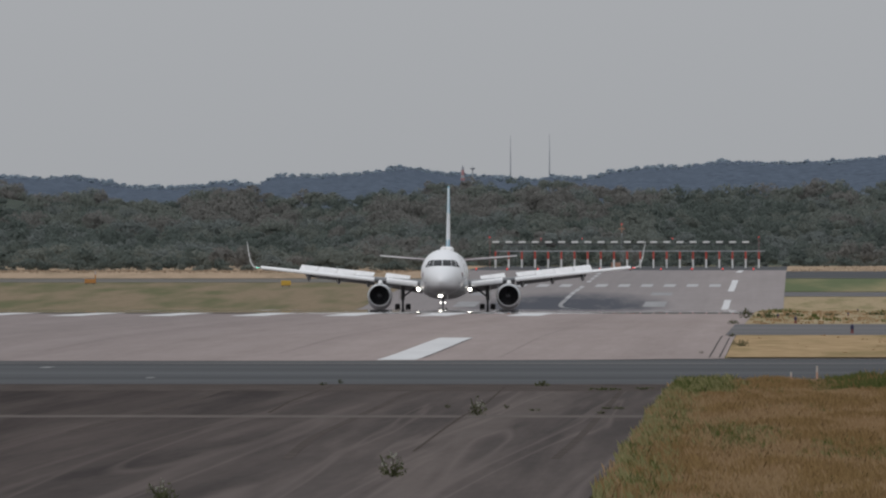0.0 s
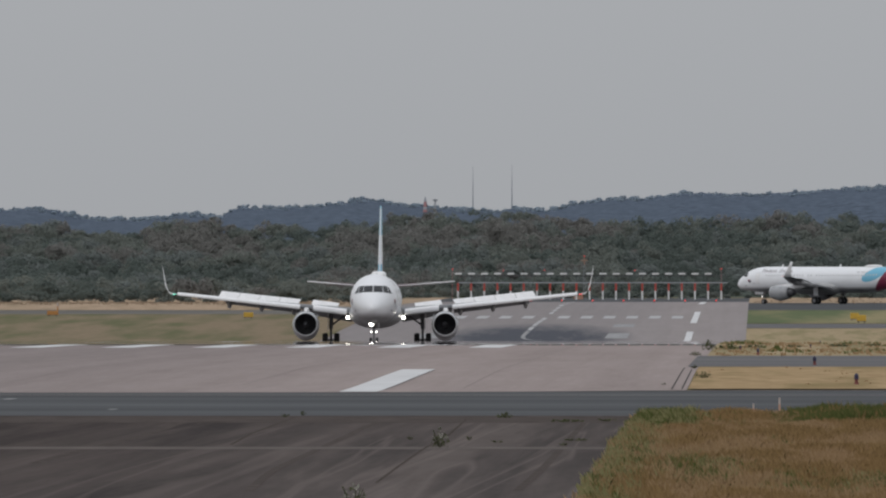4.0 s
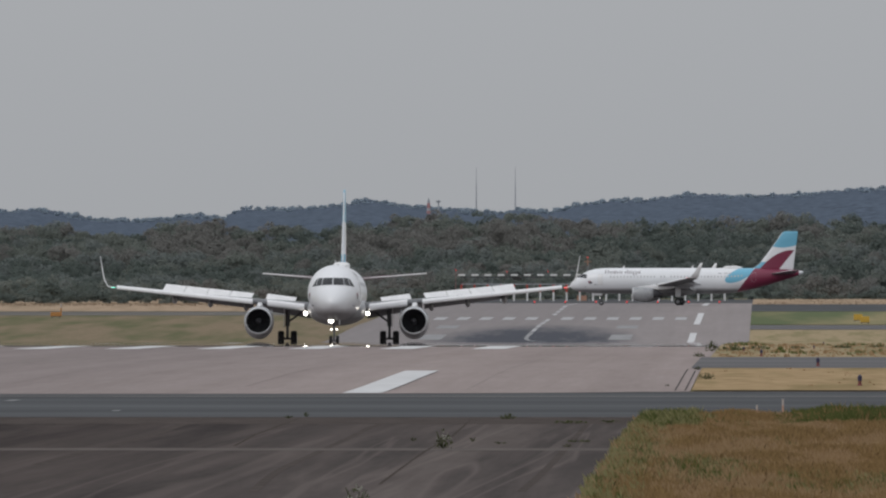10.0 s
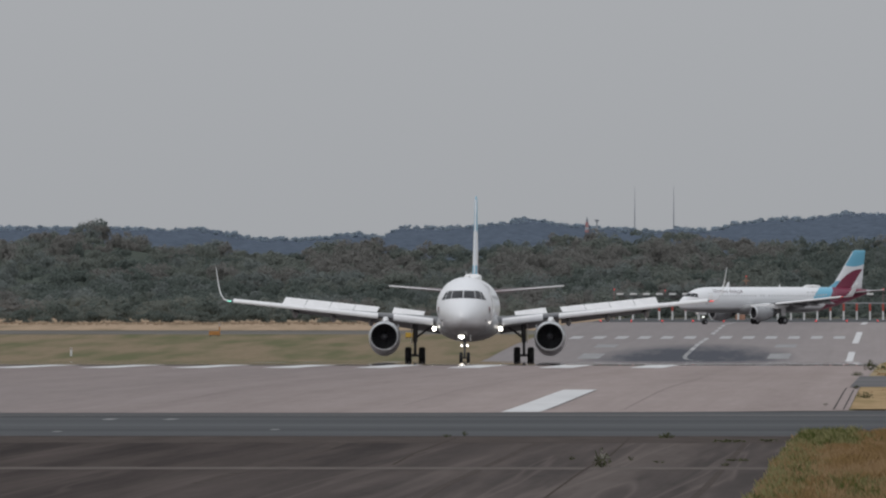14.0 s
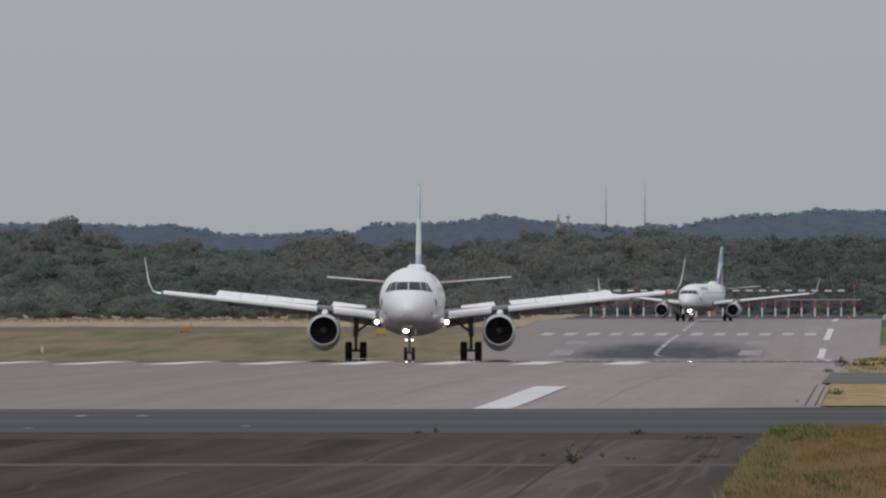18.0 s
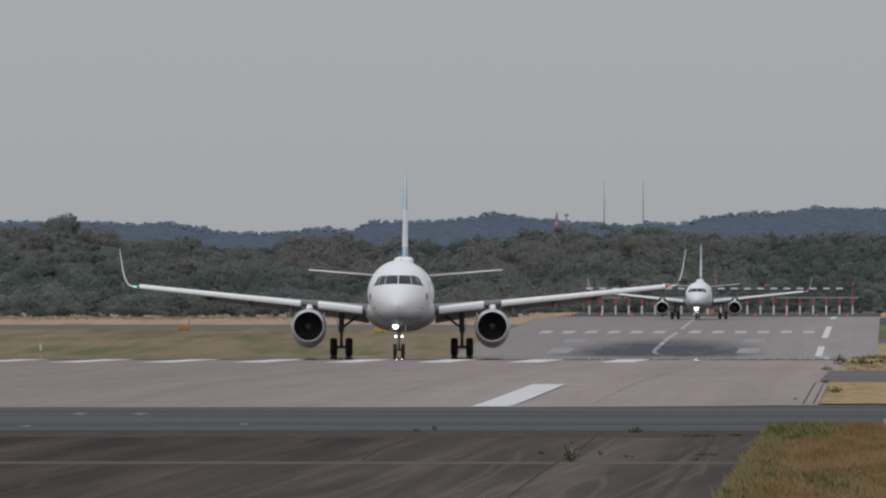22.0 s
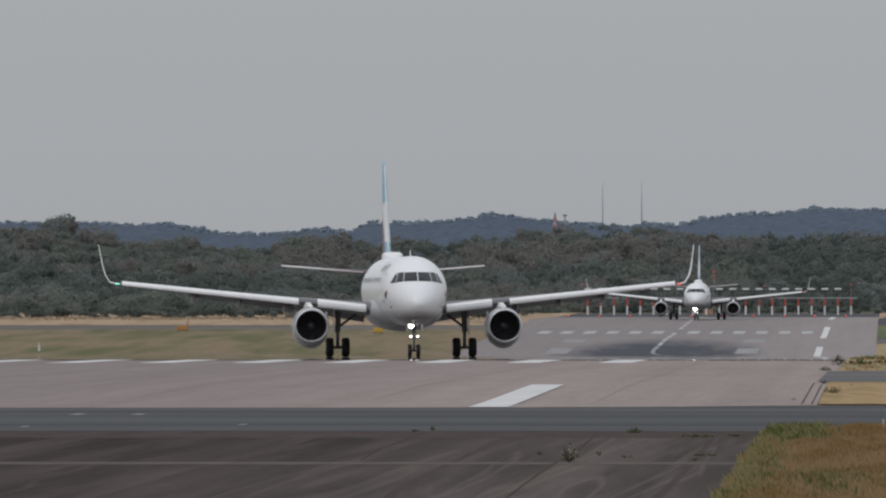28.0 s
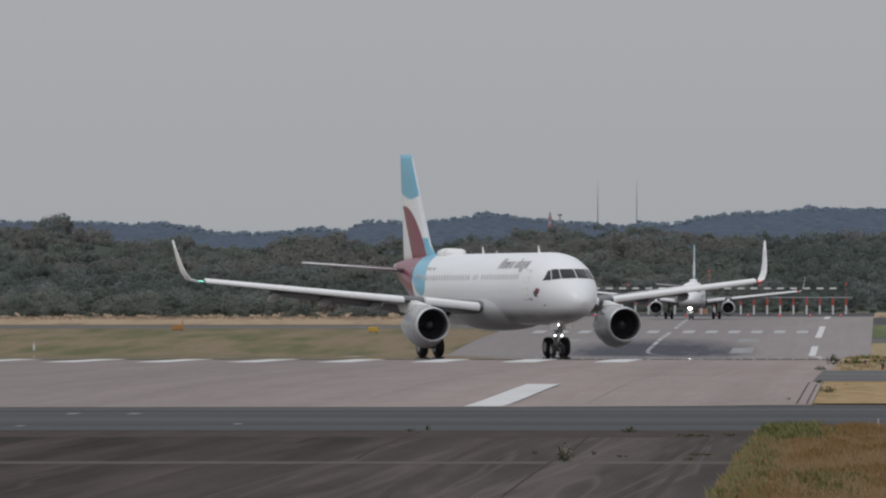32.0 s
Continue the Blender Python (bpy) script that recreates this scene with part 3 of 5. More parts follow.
def crown(n, lobes, leaf, jitter=0.12, under=0.3):
    """Leaf clumps of one unit crown: (n, 4, 3) corner offsets; height 1, width about 1."""
    c = rng.normal(0, 1, (lobes, 3)) * (0.22, 0.22, 0.14) + (0, 0, 0.55)
    r = rng.uniform(0.18, 0.34, lobes)
    which = rng.integers(0, lobes, n)
    d = rng.normal(0, 1, (n, 3))
    d[:, 2] = np.abs(d[:, 2]) * 0.9 - under
    d /= np.linalg.norm(d, axis=1)[:, None]
    p = c[which] + d * (r[which] * rng.uniform(0.75, 1.05, n))[:, None]
    low = p[:, 2] < 0.12
    p[low, 2] = 0.12 + rng.uniform(0, 0.3, low.sum())
    nrm = d + rng.normal(0, jitter, (n, 3))
    nrm /= np.linalg.norm(nrm, axis=1)[:, None]
    side = np.cross(nrm, rng.normal(0, 1, (n, 3)))
    side /= np.linalg.norm(side, axis=1)[:, None]
    up = np.cross(nrm, side)
    sz = leaf * rng.uniform(0.6, 1.4, (n, 1))
    k = rng.uniform(0.55, 1.0, (n, 1))
    return np.stack([p - side * sz, p - up * sz * k, p + side * sz, p + up * sz * k + nrm * sz * 0.35], axis=1)


def wood(name, spots, crowns, mats, text):
    """Many trees in one mesh; spots: x, y, z, height, width, kind."""
    quads, slot = [], []
    for x, y, z, h, w, kind in spots:
        q = crowns[int(rng.integers(0, len(crowns)))]
        a = rng.uniform(0, 6.28)
        ca, sa = math.cos(a), math.sin(a)
        px = (q[..., 0] * ca - q[..., 1] * sa) * w + x
        py = (q[..., 0] * sa + q[..., 1] * ca) * w + y
        quads.append(np.stack([px, py, q[..., 2] * h + z], axis=-1))
        slot.append(np.full(len(q), kind))
    quads = np.concatenate(quads)
    n = len(quads)
    me = bpy.data.meshes.new(name)
    me.vertices.add(4 * n)
    me.vertices.foreach_set("co", quads.reshape(-1))
    me.loops.add(4 * n)
    me.loops.foreach_set("vertex_index", np.arange(4 * n))
    me.polygons.add(n)
    me.polygons.foreach_set("loop_start", np.arange(0, 4 * n, 4))
    me.polygons.foreach_set("material_index", np.concatenate(slot))
    for m in mats:
        me.materials.append(m)
    me.update(calc_edges=True)
    return tagged(new(name, me), text, "trees", kind="stuff")


crowns = [crown(600, int(rng.integers(6, 11)), 0.044, 0.1, under=0.15) for _ in range(18)]
spots = []
for row in range(13):
    y = 2995 + row * 50.0
    x = -265.0
    # lower, browner growth on the upper slope, larger and greener trees below
    high = 1.0 if row > 5 else 0.0
    while x < 105:
        x += rng.uniform(2.2, 5.0)
        yy = y + rng.uniform(-24, 24)
        patch = noise.noise(Vector((x * 0.035, yy * 0.006, 0.0)))
        h = (rng.uniform(3.9, 6.2) + 1.7 * rng.uniform() ** 5) * (1.0 + 0.2 * patch)
        west = 1.0 if x < -40 else 0.3
        kind = int(np.clip(round(0.5 + 1.1 * high * west - (0.5 if x < -120 else 0.0) + 2.2 * patch + rng.normal(0, 0.5)), 0, 2)) if rng.uniform() > 0.16 * (1.4 - high) else 3
        spots.append((x, yy, rise(x, yy) - 0.3 * h, h, h * rng.uniform(0.8, 1.2), kind))
full = [crown(640, int(rng.integers(6, 10)), 0.046, 0.1) for _ in range(10)]
front = []
for row in range(4):
    y = 2718 + row * 72.0
    x = -265.0
    while x < -66:
        x += rng.uniform(2.4, 5.4)
        yy = y + rng.uniform(-14, 30)
        patch = noise.noise(Vector((x * 0.035, yy * 0.006, 0.0)))
        h = rng.uniform(3.4, 6.2) * (1.0 + 0.22 * patch)
        kind = int(np.clip(round(0.4 + 2.4 * patch + rng.normal(0, 0.6)), 0, 2)) if rng.uniform() > 0.14 else 3
        front.append((x, yy, level(yy) - 0.24 * h, h, h * rng.uniform(0.95, 1.35), kind))
for x0, x1, y in ((-265.0, -63.0, 2702.0), (-64.0, 105.0, 2972.0)):
    x = x0
    while x < x1:
        x += rng.uniform(1.0, 2.6)
        h = rng.uniform(1.4, 3.2)
        front.append((x, y + rng.uniform(-6, 8), level(y) - 0.75, h, h * rng.uniform(1.0, 1.5), int(rng.choice((0, 0, 1)))))
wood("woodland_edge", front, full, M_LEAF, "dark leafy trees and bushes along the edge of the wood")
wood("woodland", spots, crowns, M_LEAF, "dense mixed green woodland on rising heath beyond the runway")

# distant wooded ridge
RIDGE_X = [-500, -80, 0, 60, 110, 150, 250, 340, 385, 420, 500, 560, 640, 700, 790, 870, 900, 960, 1060, 1170, 1200, 1300, 1400, 1500, 1568, 1900]
RIDGE_Y = [365, 368, 371, 369, 377, 386, 387, 378, 384, 366, 368, 364, 353, 360, 368, 376, 369, 371, 353, 349, 342, 345, 342, 334, 331, 325]


def ridge_top(x):
    return EYE[2] + (VY - np.interp(VX + x * FOCAL / 4650.0, RIDGE_X, RIDGE_Y)) / FOCAL * 4650.0


# the canopy is one rolling sheet of lumps, with single crowns standing out of it
ry = np.concatenate([np.linspace(4300, 4420, 6), np.arange(4428.0, 4680.0, 7.0), np.linspace(4690, 4940, 6)])
rx = np.arange(-420.0, 200.0, 0.6)
verts, faces = [], []
for y in ry:
    for x in rx:
        top = ridge_top(x) - 0.15
        z = float(np.interp(y, [4300, 4560, 4660, 4760, 4940], [2.0, top - 3.5, top, top - 5, 0.0]))
        lump = noise.noise(Vector((x * 0.5, y * 0.07, 0.0))) * 0.6 + noise.noise(Vector((x * 1.1, y * 0.12, 7.0))) * 0.35 + noise.noise(Vector((x * 0.16, y * 0.03, 4.0))) * 0.8
        verts.append((x, y, z + lump * (0.45 if y < 4610 else 0.9)))
nx = len(rx)
for j in range(len(ry) - 1):
    for i in range(nx - 1):
        a = j * nx + i
        faces.append((a, a + 1, a + nx + 1, a + nx))
tagged(new("backdrop_ridge", mesh_of("backdrop_ridge", verts, faces, M_HILLBASE, smooth=True)), "far wooded ridge on the horizon, haze painted as blue-green", "hills", kind="structure")
far_crowns = [crown(130, 5, 0.11, 0.1) for _ in range(8)]
spots = []
for depth in (4640, 4652, 4662):
    x = -400.0
    while x < 190:
        x += rng.uniform(0.8, 4.2)
        h = rng.uniform(1.2, 2.1) + 1.5 * rng.uniform() ** 5
        dd = depth + rng.uniform(-6, 6)
        top = ridge_top(x) - 0.1
        z = np.interp(dd, [4300, 4560, 4660, 4760], [2.0, top - 3.5, top, top - 5])
        spots.append((x, dd, z - 0.6 * h, h, h * rng.uniform(0.9, 1.5), int(rng.integers(0, 2))))
wood("ridge_woodland", spots, far_crowns, M_HILL, "far wooded ridge line with haze in its leaf colour")

# ---- masts on the horizon ----


def mast(px, top, base, text, red=False, wide=0.35, tip=0.35, d=4705.0):
    """A mast that thins towards its top; tip: the share of its height that is a bare whip."""
    x = (px - VX) * d / FOCAL
    z0, z1 = EYE[2] + (VY - base) * d / FOCAL, EYE[2] + (VY - top) * d / FOCAL
    root = tagged(new("radio_mast"), text, "mast")
    root.location = (x, d, z0)
    h = z1 - z0
    part("foot", tubed((0, 0, -8), (0, 0, 0.2), wide * 1.2), M_MAST, root)
    n, body = 6, h * (1 - tip)
    for i in range(n):
        part("lattice_section", tubed((0, 0, body * i / n), (0, 0, body * (i + 1) / n), wide * (1 - 0.08 * i), wide * (1 - 0.08 * (i + 1)), n=6), M_FARRED if red and i % 3 < 2 else M_MAST, root)
    part("antenna_tip", tubed((0, 0, body), (0, 0, h), wide * 0.42, wide * 0.22, n=6), M_MAST, root)
    return root


mast(832.5, 296, 378, "tall thin grey lattice radio mast on the ridge", wide=0.25)
mast(901.5, 294, 374, "tall thin grey lattice radio mast on the ridge", wide=0.25)
mast(748.0, 350, 381, "short red and white tower on the ridge", True, wide=0.75, tip=0.12, d=4600.0)
tower = mast(765.5, 352, 370, "short grey water tower mast on the ridge", wide=0.3, tip=0.1, d=4600.0)
part("platform", tubed((0, 0, 2.05), (0, 0, 2.5), 0.55, 0.75, n=12), M_MAST, tower, "grey platform ring")

# ---- localizer array past the far runway end ----


def antenna_array():
    d = 2885.0
    z0 = level(d)
    k = d / FOCAL
    x_of = lambda px: (px - 62 - VX) * k
    root = tagged(new("localizer_antenna_array"), "red and white posts carrying a long row of white antennas", "antenna array")
    root.location = (0, d, z0)
    for i in range(21):
        px = 868 + 23.3 * i
        x = x_of(px)
        for j in range(3):
            part("post_band", tubed((x, 0, (0, 0.85, 1.6, 2.95)[j] - (0.2 if j == 0 else 0)), (x, 0, (0, 0.85, 1.6, 2.95)[j + 1]), 0.17, n=8), M_POSTWHITE if j < 2 else M_RED, root)
        if i < 20:
            part("antenna_element", boxed(x - 0.62, x + 0.62, 2.3, 3.3, 4.46, 4.8, bevel=0.08), M_POSTWHITE, root, "white antenna element")
            part("stay", tubed((x, 2.8, 0), (x, 2.8, 4.5), 0.045, n=6), M_DARKMETAL, root)
    for px in (948, 1021, 1181):
        x = x_of(px)
        post = part("lamp_post", tubed((x, 2.8, 4.1), (x, 2.8, 5.15), 0.03, n=6), M_DARKMETAL, root)
        part("obstruction_lamp", tubed((x, 2.8, 5.15), (x, 2.8, 5.35), 0.075, 0.06), M_REDGLOW, post)
    part("cross_beam", boxed(x_of(868), x_of(1345), -0.06, 0.06, 2.95, 3.13), M_MAST, root)
    part("rear_beam", boxed(x_of(868), x_of(1345), 2.72, 2.88, 4.2, 4.32), M_DARKMETAL, root)
    for px in (858, 1334):
        x = x_of(px)
        pole = part("end_pole", tubed((x, 0, -0.2), (x, 0, 5.4), 0.045, 0.035), M_FARRED, root, "thin red end pole")
        part("obstruction_lamp", tubed((x, 0, 5.4), (x, 0, 5.6), 0.08), M_REDGLOW, pole)
    return root


antenna_array()


def lattice_tower():
    d = 2890.0
    x = (1029 - VX) * d / FOCAL
    root = tagged(new("lattice_tower"), "thin grey lattice tower with an orange crossbar top", "tower")
    root.location = (x, d + 6, level(d + 6))
    for sx in (-1, 1):
        for sy in (-1, 1):
            part("leg", tubed((sx * 0.3, sy * 0.3, -0.2), (sx * 0.1, sy * 0.1, 6.3), 0.022, n=6), M_MAST, root)
    for i in range(6):
        w = 0.3 - 0.033 * i
        for sx in (-1, 1):
            part("brace", tubed((-w * sx, -w, i * 1.05), (w * sx, -w, (i + 1) * 1.05), 0.014, n=5), M_MAST, root)
    part("top_pole", boxed(-0.08, 0.08, -0.08, 0.08, 6.3, 7.7, bevel=0.02), M_FARORANGE, root, "orange top pole")
    part("crossbar", boxed(-0.62, 0.62, -0.06, 0.06, 6.93, 7.07, bevel=0.02), M_FARORANGE, root, "orange crossbar")
    part("obstruction_lamp", tubed((0, 0, 7.7), (0, 0, 7.9), 0.07), M_REDGLOW, root)
    cabin = part("equipment_box", boxed(-1.9, -0.2, -0.5, 0.5, -0.1, 0.95, bevel=0.06), M_FARORANGE, root, "orange equipment box")
    return root


lattice_tower()


def ground_lamp(px, py, mat=M_REDGLOW):
    x, y = place(px, py, 2400, 2880)
    root = tagged(new("runway_end_light"), "small red runway end light on the ground", "runway light", "runway end lights")
    root.location = (x, y, level(y) + 0.03)
    part("base", tubed((0, 0, 0), (0, 0, 0.18), 0.2, 0.16), M_DARKMETAL, root)
    part("lens", tubed((0, 0, 0.18), (0, 0, 0.42), 0.12, 0.08), mat, root)


for i in range(10):
    ground_lamp(772 + 54.5 * i, 536.5)

# ---- aircraft ----
# Built nose towards -Y, wheels on z = 0, origin under the main gear.
SEC = [(0.0, -0.78, 0.04, 0.04), (0.08, -0.77, 0.28, 0.25), (0.3, -0.72, 0.56, 0.52), (0.8, -0.60, 0.94, 0.90), (1.5, -0.43, 1.28, 1.26), (2.3, -0.27, 1.54, 1.56), (3.2, -0.13, 1.74, 1.83),
       (4.2, -0.04, 1.88, 1.98), (5.4, 0.0, 1.955, 2.05), (6.6, 0, 1.975, 2.07), (10, 0, 1.975, 2.07), (15, 0, 1.975, 2.07), (20, 0, 1.975, 2.07), (24, 0.0, 1.975, 2.07),
       (25.5, 0.03, 1.94, 2.04), (27, 0.12, 1.85, 1.95), (28.5, 0.26, 1.70, 1.80), (30, 0.43, 1.50, 1.62), (31.5, 0.61, 1.27, 1.40), (33, 0.80, 1.02, 1.14), (35.5, 1.11, 0.60, 0.68), (37.0, 1.32, 0.29, 0.34), (37.57, 1.4, 0.15, 0.17)]
ST = np.array([s[0] for s in SEC])
NOSE, MID = -17.7, 3.9


def section(st):
    return tuple(float(np.interp(st, ST, [s[i] for s in SEC])) for i in (1, 2, 3))


def skin(st, ang, off=0.0):
    """A point on the fuselage; ang in degrees from the top, positive to +X."""
    zc, w, h = section(st)
    a = radians(ang)
    return Vector(((w + off) * math.sin(a), NOSE + st, MID + zc + (h + off) * math.cos(a)))


def front_skin(x, z, off=0.012):
    """A point of the nose that shows at (x, z) from ahead."""
    lo, hi = 0.0, 6.0
    for _ in range(40):
        m = (lo + hi) / 2
        zc, w, h = section(m)
        if (x / w) ** 2 + ((z - zc) / h) ** 2 > 1:
            lo = m
        else:
            hi = m
    zc, w, h = section(hi)
    nrm = Vector((x / w ** 2, -0.55, (z - zc) / h ** 2)).normalized()
    return Vector((x, NOSE + hi, MID + z)) + nrm * off


def patch(corner, k=5, back=0.03):
    """A thin curved plate: corner(u, v) gives a place for u, v in 0..1."""
    bm = bmesh.new()
    g = [[bm.verts.new(corner(i / k, j / k)) for i in range(k + 1)] for j in range(k + 1)]
    for j in range(k):
        for i in range(k):
            bm.faces.new((g[j][i], g[j][i + 1], g[j + 1][i + 1], g[j + 1][i]))
    bmesh.ops.recalc_face_normals(bm, faces=bm.faces)
    return bm


def foil(le, chord, thick, z, x, tilt=0.0, n=18, vertical=False, camber=0.02):
    """One wing section: leading edge station le, at span x and height z."""
    pts = []
    for i in range(n):
        a = 2 * math.pi * i / n
        c = 0.5 * (1 - math.cos(a))
        t = thick * 5 * (0.2969 * math.sqrt(c) - 0.126 * c - 0.3516 * c * c + 0.2843 * c ** 3 - 0.1036 * c ** 4)
        h = (t if a <= math.pi else -t * 0.8) + camber * math.sin(math.pi * c)
        y = NOSE + le + c * chord
        dz = h * chord - (c - 0.25) * chord * math.sin(radians(tilt))
        pts.append((x + h * chord, y, z) if vertical else (x, y, z + dz))
    return pts


def wing_at(x):
    """Leading edge, chord, height of the wing at the span x (0 to 16.9)."""
    le = float(np.interp(x, [1.2, 6.4, 16.9], [11.95, 14.75, 20.2]))
    te = float(np.interp(x, [1.2, 6.4, 16.9], [18.95, 19.0, 21.75]))
    z = float(np.interp(x, [1.2, 6.0, 16.9], [2.62, 3.22, 4.36]))
    return le, te - le, z


def wheel(name, c, r, w, parent):
    """A tyre with rounded shoulders and a steel hub, turning about X."""
    prof = [(-w / 2, r * 0.55), (-w / 2, r * 0.86), (-w * 0.36, r * 0.97), (-w * 0.15, r), (w * 0.15, r), (w * 0.36, r * 0.97), (w / 2, r * 0.86), (w / 2, r * 0.55)]
    n = 24
    rings = [[(x, q * math.sin(2 * math.pi * i / n), q * math.cos(2 * math.pi * i / n)) for i in range(n)] for x, q in prof]
    ob = part(name, loft(rings), M_TYRE, parent, smooth=True)
    ob.location = c
    part("hub", tubed((-w * 0.52, 0, 0), (w * 0.52, 0, 0), r * 0.5, n=16), M_HUB, ob)
    return ob


def aircraft():
    root = tagged(new("airliner"), "white twin-engine airliner with burgundy and light-blue tail", "aircraft")
    moving = {"spoiler": [], "lamp": [], "wheel": []}
    n = 48
    # fuselage
    sts = sorted(set(list(np.linspace(0, 6.6, 26)) + [0.08] + list(np.linspace(6.6, 24, 18)) + list(np.linspace(24, 37.57, 30))))
    rings = [[tuple(skin(st, 360.0 * i / n)) for i in range(n)] for st in sts]
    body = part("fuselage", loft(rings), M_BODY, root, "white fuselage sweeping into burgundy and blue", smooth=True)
    # belly fairing
    rings = []
    for st, w, h in ((10.6, 1.0, 0.45), (11.3, 1.85, 0.95), (12.2, 2.16, 1.2), (13.5, 2.28, 1.36), (15.5, 2.3, 1.42), (18.0, 2.24, 1.4), (19.6, 1.9, 1.2), (21.0, 1.3, 0.75), (21.8, 0.8, 0.4)):
        rings.append([(w * math.sin(2 * math.pi * i / 28) * (1.0 if abs(math.sin(2 * math.pi * i / 28)) < 0.9 else 0.99), NOSE + st, 2.78 + h * math.cos(2 * math.pi * i / 28) * (0.9 if math.cos(2 * math.pi * i / 28) < 0 else 0.8)) for i in range(28)])
    part("belly_fairing", loft(rings), M_FAIRING, root, smooth=True)
    # cockpit panes, three a side
    shapes = [((0.03, 0.57), (0.81, 0.55), (0.73, 1.08), (0.03, 1.1)), ((0.85, 0.545), (1.23, 0.49), (1.08, 1.06), (0.77, 1.1)), ((1.265, 0.48), (1.55, 0.44), (1.24, 0.97), (1.115, 1.05))]
    for s in (-1, 1):
        for a, b, c, d in shapes:
            def corner(u, v, a=a, b=b, c=c, d=d, s=s):
                x = (a[0] * (1 - u) + b[0] * u) * (1 - v) + (d[0] * (1 - u) + c[0] * u) * v
                z = (a[1] * (1 - u) + b[1] * u) * (1 - v) + (d[1] * (1 - u) + c[1] * u) * v
                return front_skin(s * x, z, 0.015)
            part("cockpit_window", patch(corner), M_GLASS, root)
    # cabin panes and doors
    for s in (-1, 1):
        for i in range(40):
            st = 6.6 + 0.54 * i
            if i in (14, 17):
                continue
            a0, a1 = 66.5, 75.0
            part("cabin_window", patch(lambda u, v, st=st, s=s: skin(st + 0.23 * u, s * (a0 + (a1 - a0) * v), 0.012), 2), M_PANE, root)
        for st, wd in ((4.6, 0.82), (29.3, 0.8)):
            seams = []
            for u0, u1, v0, v1 in ((0, 0.04, 0, 1), (0.96, 1, 0, 1), (0, 1, 0, 0.025), (0, 1, 0.975, 1)):
                seams.append((u0, u1, v0, v1))
            door = part("cabin_door", patch(lambda u, v: skin(st + wd * u, s * (58 + 50 * v), 0.008), 5), M_BODY if st > 20 else M_WHITE, root, "white cabin door")
            for u0, u1, v0, v1 in seams:
                part("door_seam", patch(lambda u, v: skin(st + wd * (u0 + (u1 - u0) * u), s * (58 + 50 * (v0 + (v1 - v0) * v)), 0.016), 3), M_SEAM, door)
        # the lettering as plain bars, and the mark under the cockpit
        x = 5.8
        for wd, hi, lo in ((0.52, 33, 56), (0.46, 41, 56), (0.3, 41, 56), (0.5, 41, 56), (0.74, 41, 56), (0.14, 34, 56), (0.46, 41, 56), (0.5, 41, 63), (0.42, 41, 56))[::s]:
            for off in (0.0, wd - 0.13) if wd > 0.2 else (0.0,):
                part("name_bar", patch(lambda u, v: skin(x + off + 0.13 * u, s * (hi + (lo - hi) * v), 0.016), 3), M_NAME, root, "faded burgundy lettering bar")
            x += wd + 0.2
        for k, wd in enumerate((0.55, 0.7, 0.4)):
            part("registration_bar", patch(lambda u, v: skin(24.0 + 0.85 * k + wd * u, s * (52 + 5 * v), 0.016), 2), M_SEAM, root)
        part("nose_mark", patch(lambda u, v: skin(2.95 + 0.5 * u + 0.2 * v, s * (86 + 10 * v), 0.016), 2), M_BURG, root, "small burgundy mark")
        part("nose_mark", patch(lambda u, v: skin(3.35 + 0.42 * u - 0.12 * v, s * (92 + 9 * v), 0.018), 2), M_DARKMETAL, root)
        part("service_panel", patch(lambda u, v: skin(4.0 + 0.5 * u, s * (104 + 5 * v), 0.014), 2), M_SEAM, root)
        part("pitot_probe", tubed(skin(2.6, s * 115, 0.0), skin(2.45, s * 115, 0.14), 0.03, n=6), M_DARKMETAL, root)
    # dome and blade antennas on the back
    rings = []
    for y, w, h in ((-1.6, 0.08, 0.02), (-1.45, 0.42, 0.26), (-1.0, 0.6, 0.41), (0.3, 0.64, 0.44), (1.2, 0.54, 0.36), (1.8, 0.1, 0.05)):
        rings.append([(math.copysign(w * abs(math.cos(a)) ** 0.6, math.cos(a)), NOSE + 26.2 + y, MID + 1.98 + h * max(0, math.sin(a)) ** 0.5 - (0.12 if math.sin(a) < 0 else 0)) for a in [2 * math.pi * i / 20 for i in range(20)]])
    part("satellite_dome", loft(rings), M_WHITE, root, "white satellite radome", smooth=True)
    for st in (8.4, 19.5):
        zt = MID + 2.05
        bm = bmesh.new()
        vs = [bm.verts.new(p) for p in ((-0.02, NOSE + st, zt), (0.02, NOSE + st, zt), (0.02, NOSE + st + 0.4, zt), (-0.02, NOSE + st + 0.4, zt), (-0.01, NOSE + st + 0.28, zt + 0.42), (0.01, NOSE + st + 0.28, zt + 0.42), (0.01, NOSE + st + 0.45, zt + 0.42), (-0.01, NOSE + st + 0.45, zt + 0.42))]
        for f in ((0, 1, 5, 4), (1, 2, 6, 5), (2, 3, 7, 6), (3, 0, 4, 7), (4, 5, 6, 7)):
            bm.faces.new([vs[i] for i in f])
        part("blade_antenna", bm, M_WHITE, root)
    part("beacon", tubed((0, NOSE + 17.0, MID + 2.05), (0, NOSE + 17.0, MID + 2.2), 0.07, 0.05), M_SEAM, root, "unlit beacon")
    # fin and tailplane
    rings = []
    for z, le, te in ((1.35, 28.2, 36.0), (2.1, 29.6, 36.05), (2.7, 30.5, 36.1), (4.5, 31.85, 36.3), (6.5, 33.3, 36.55), (7.75, 34.15, 36.7), (7.98, 34.6, 36.7)):
        th = 0.08 if z < 7.9 else 0.03
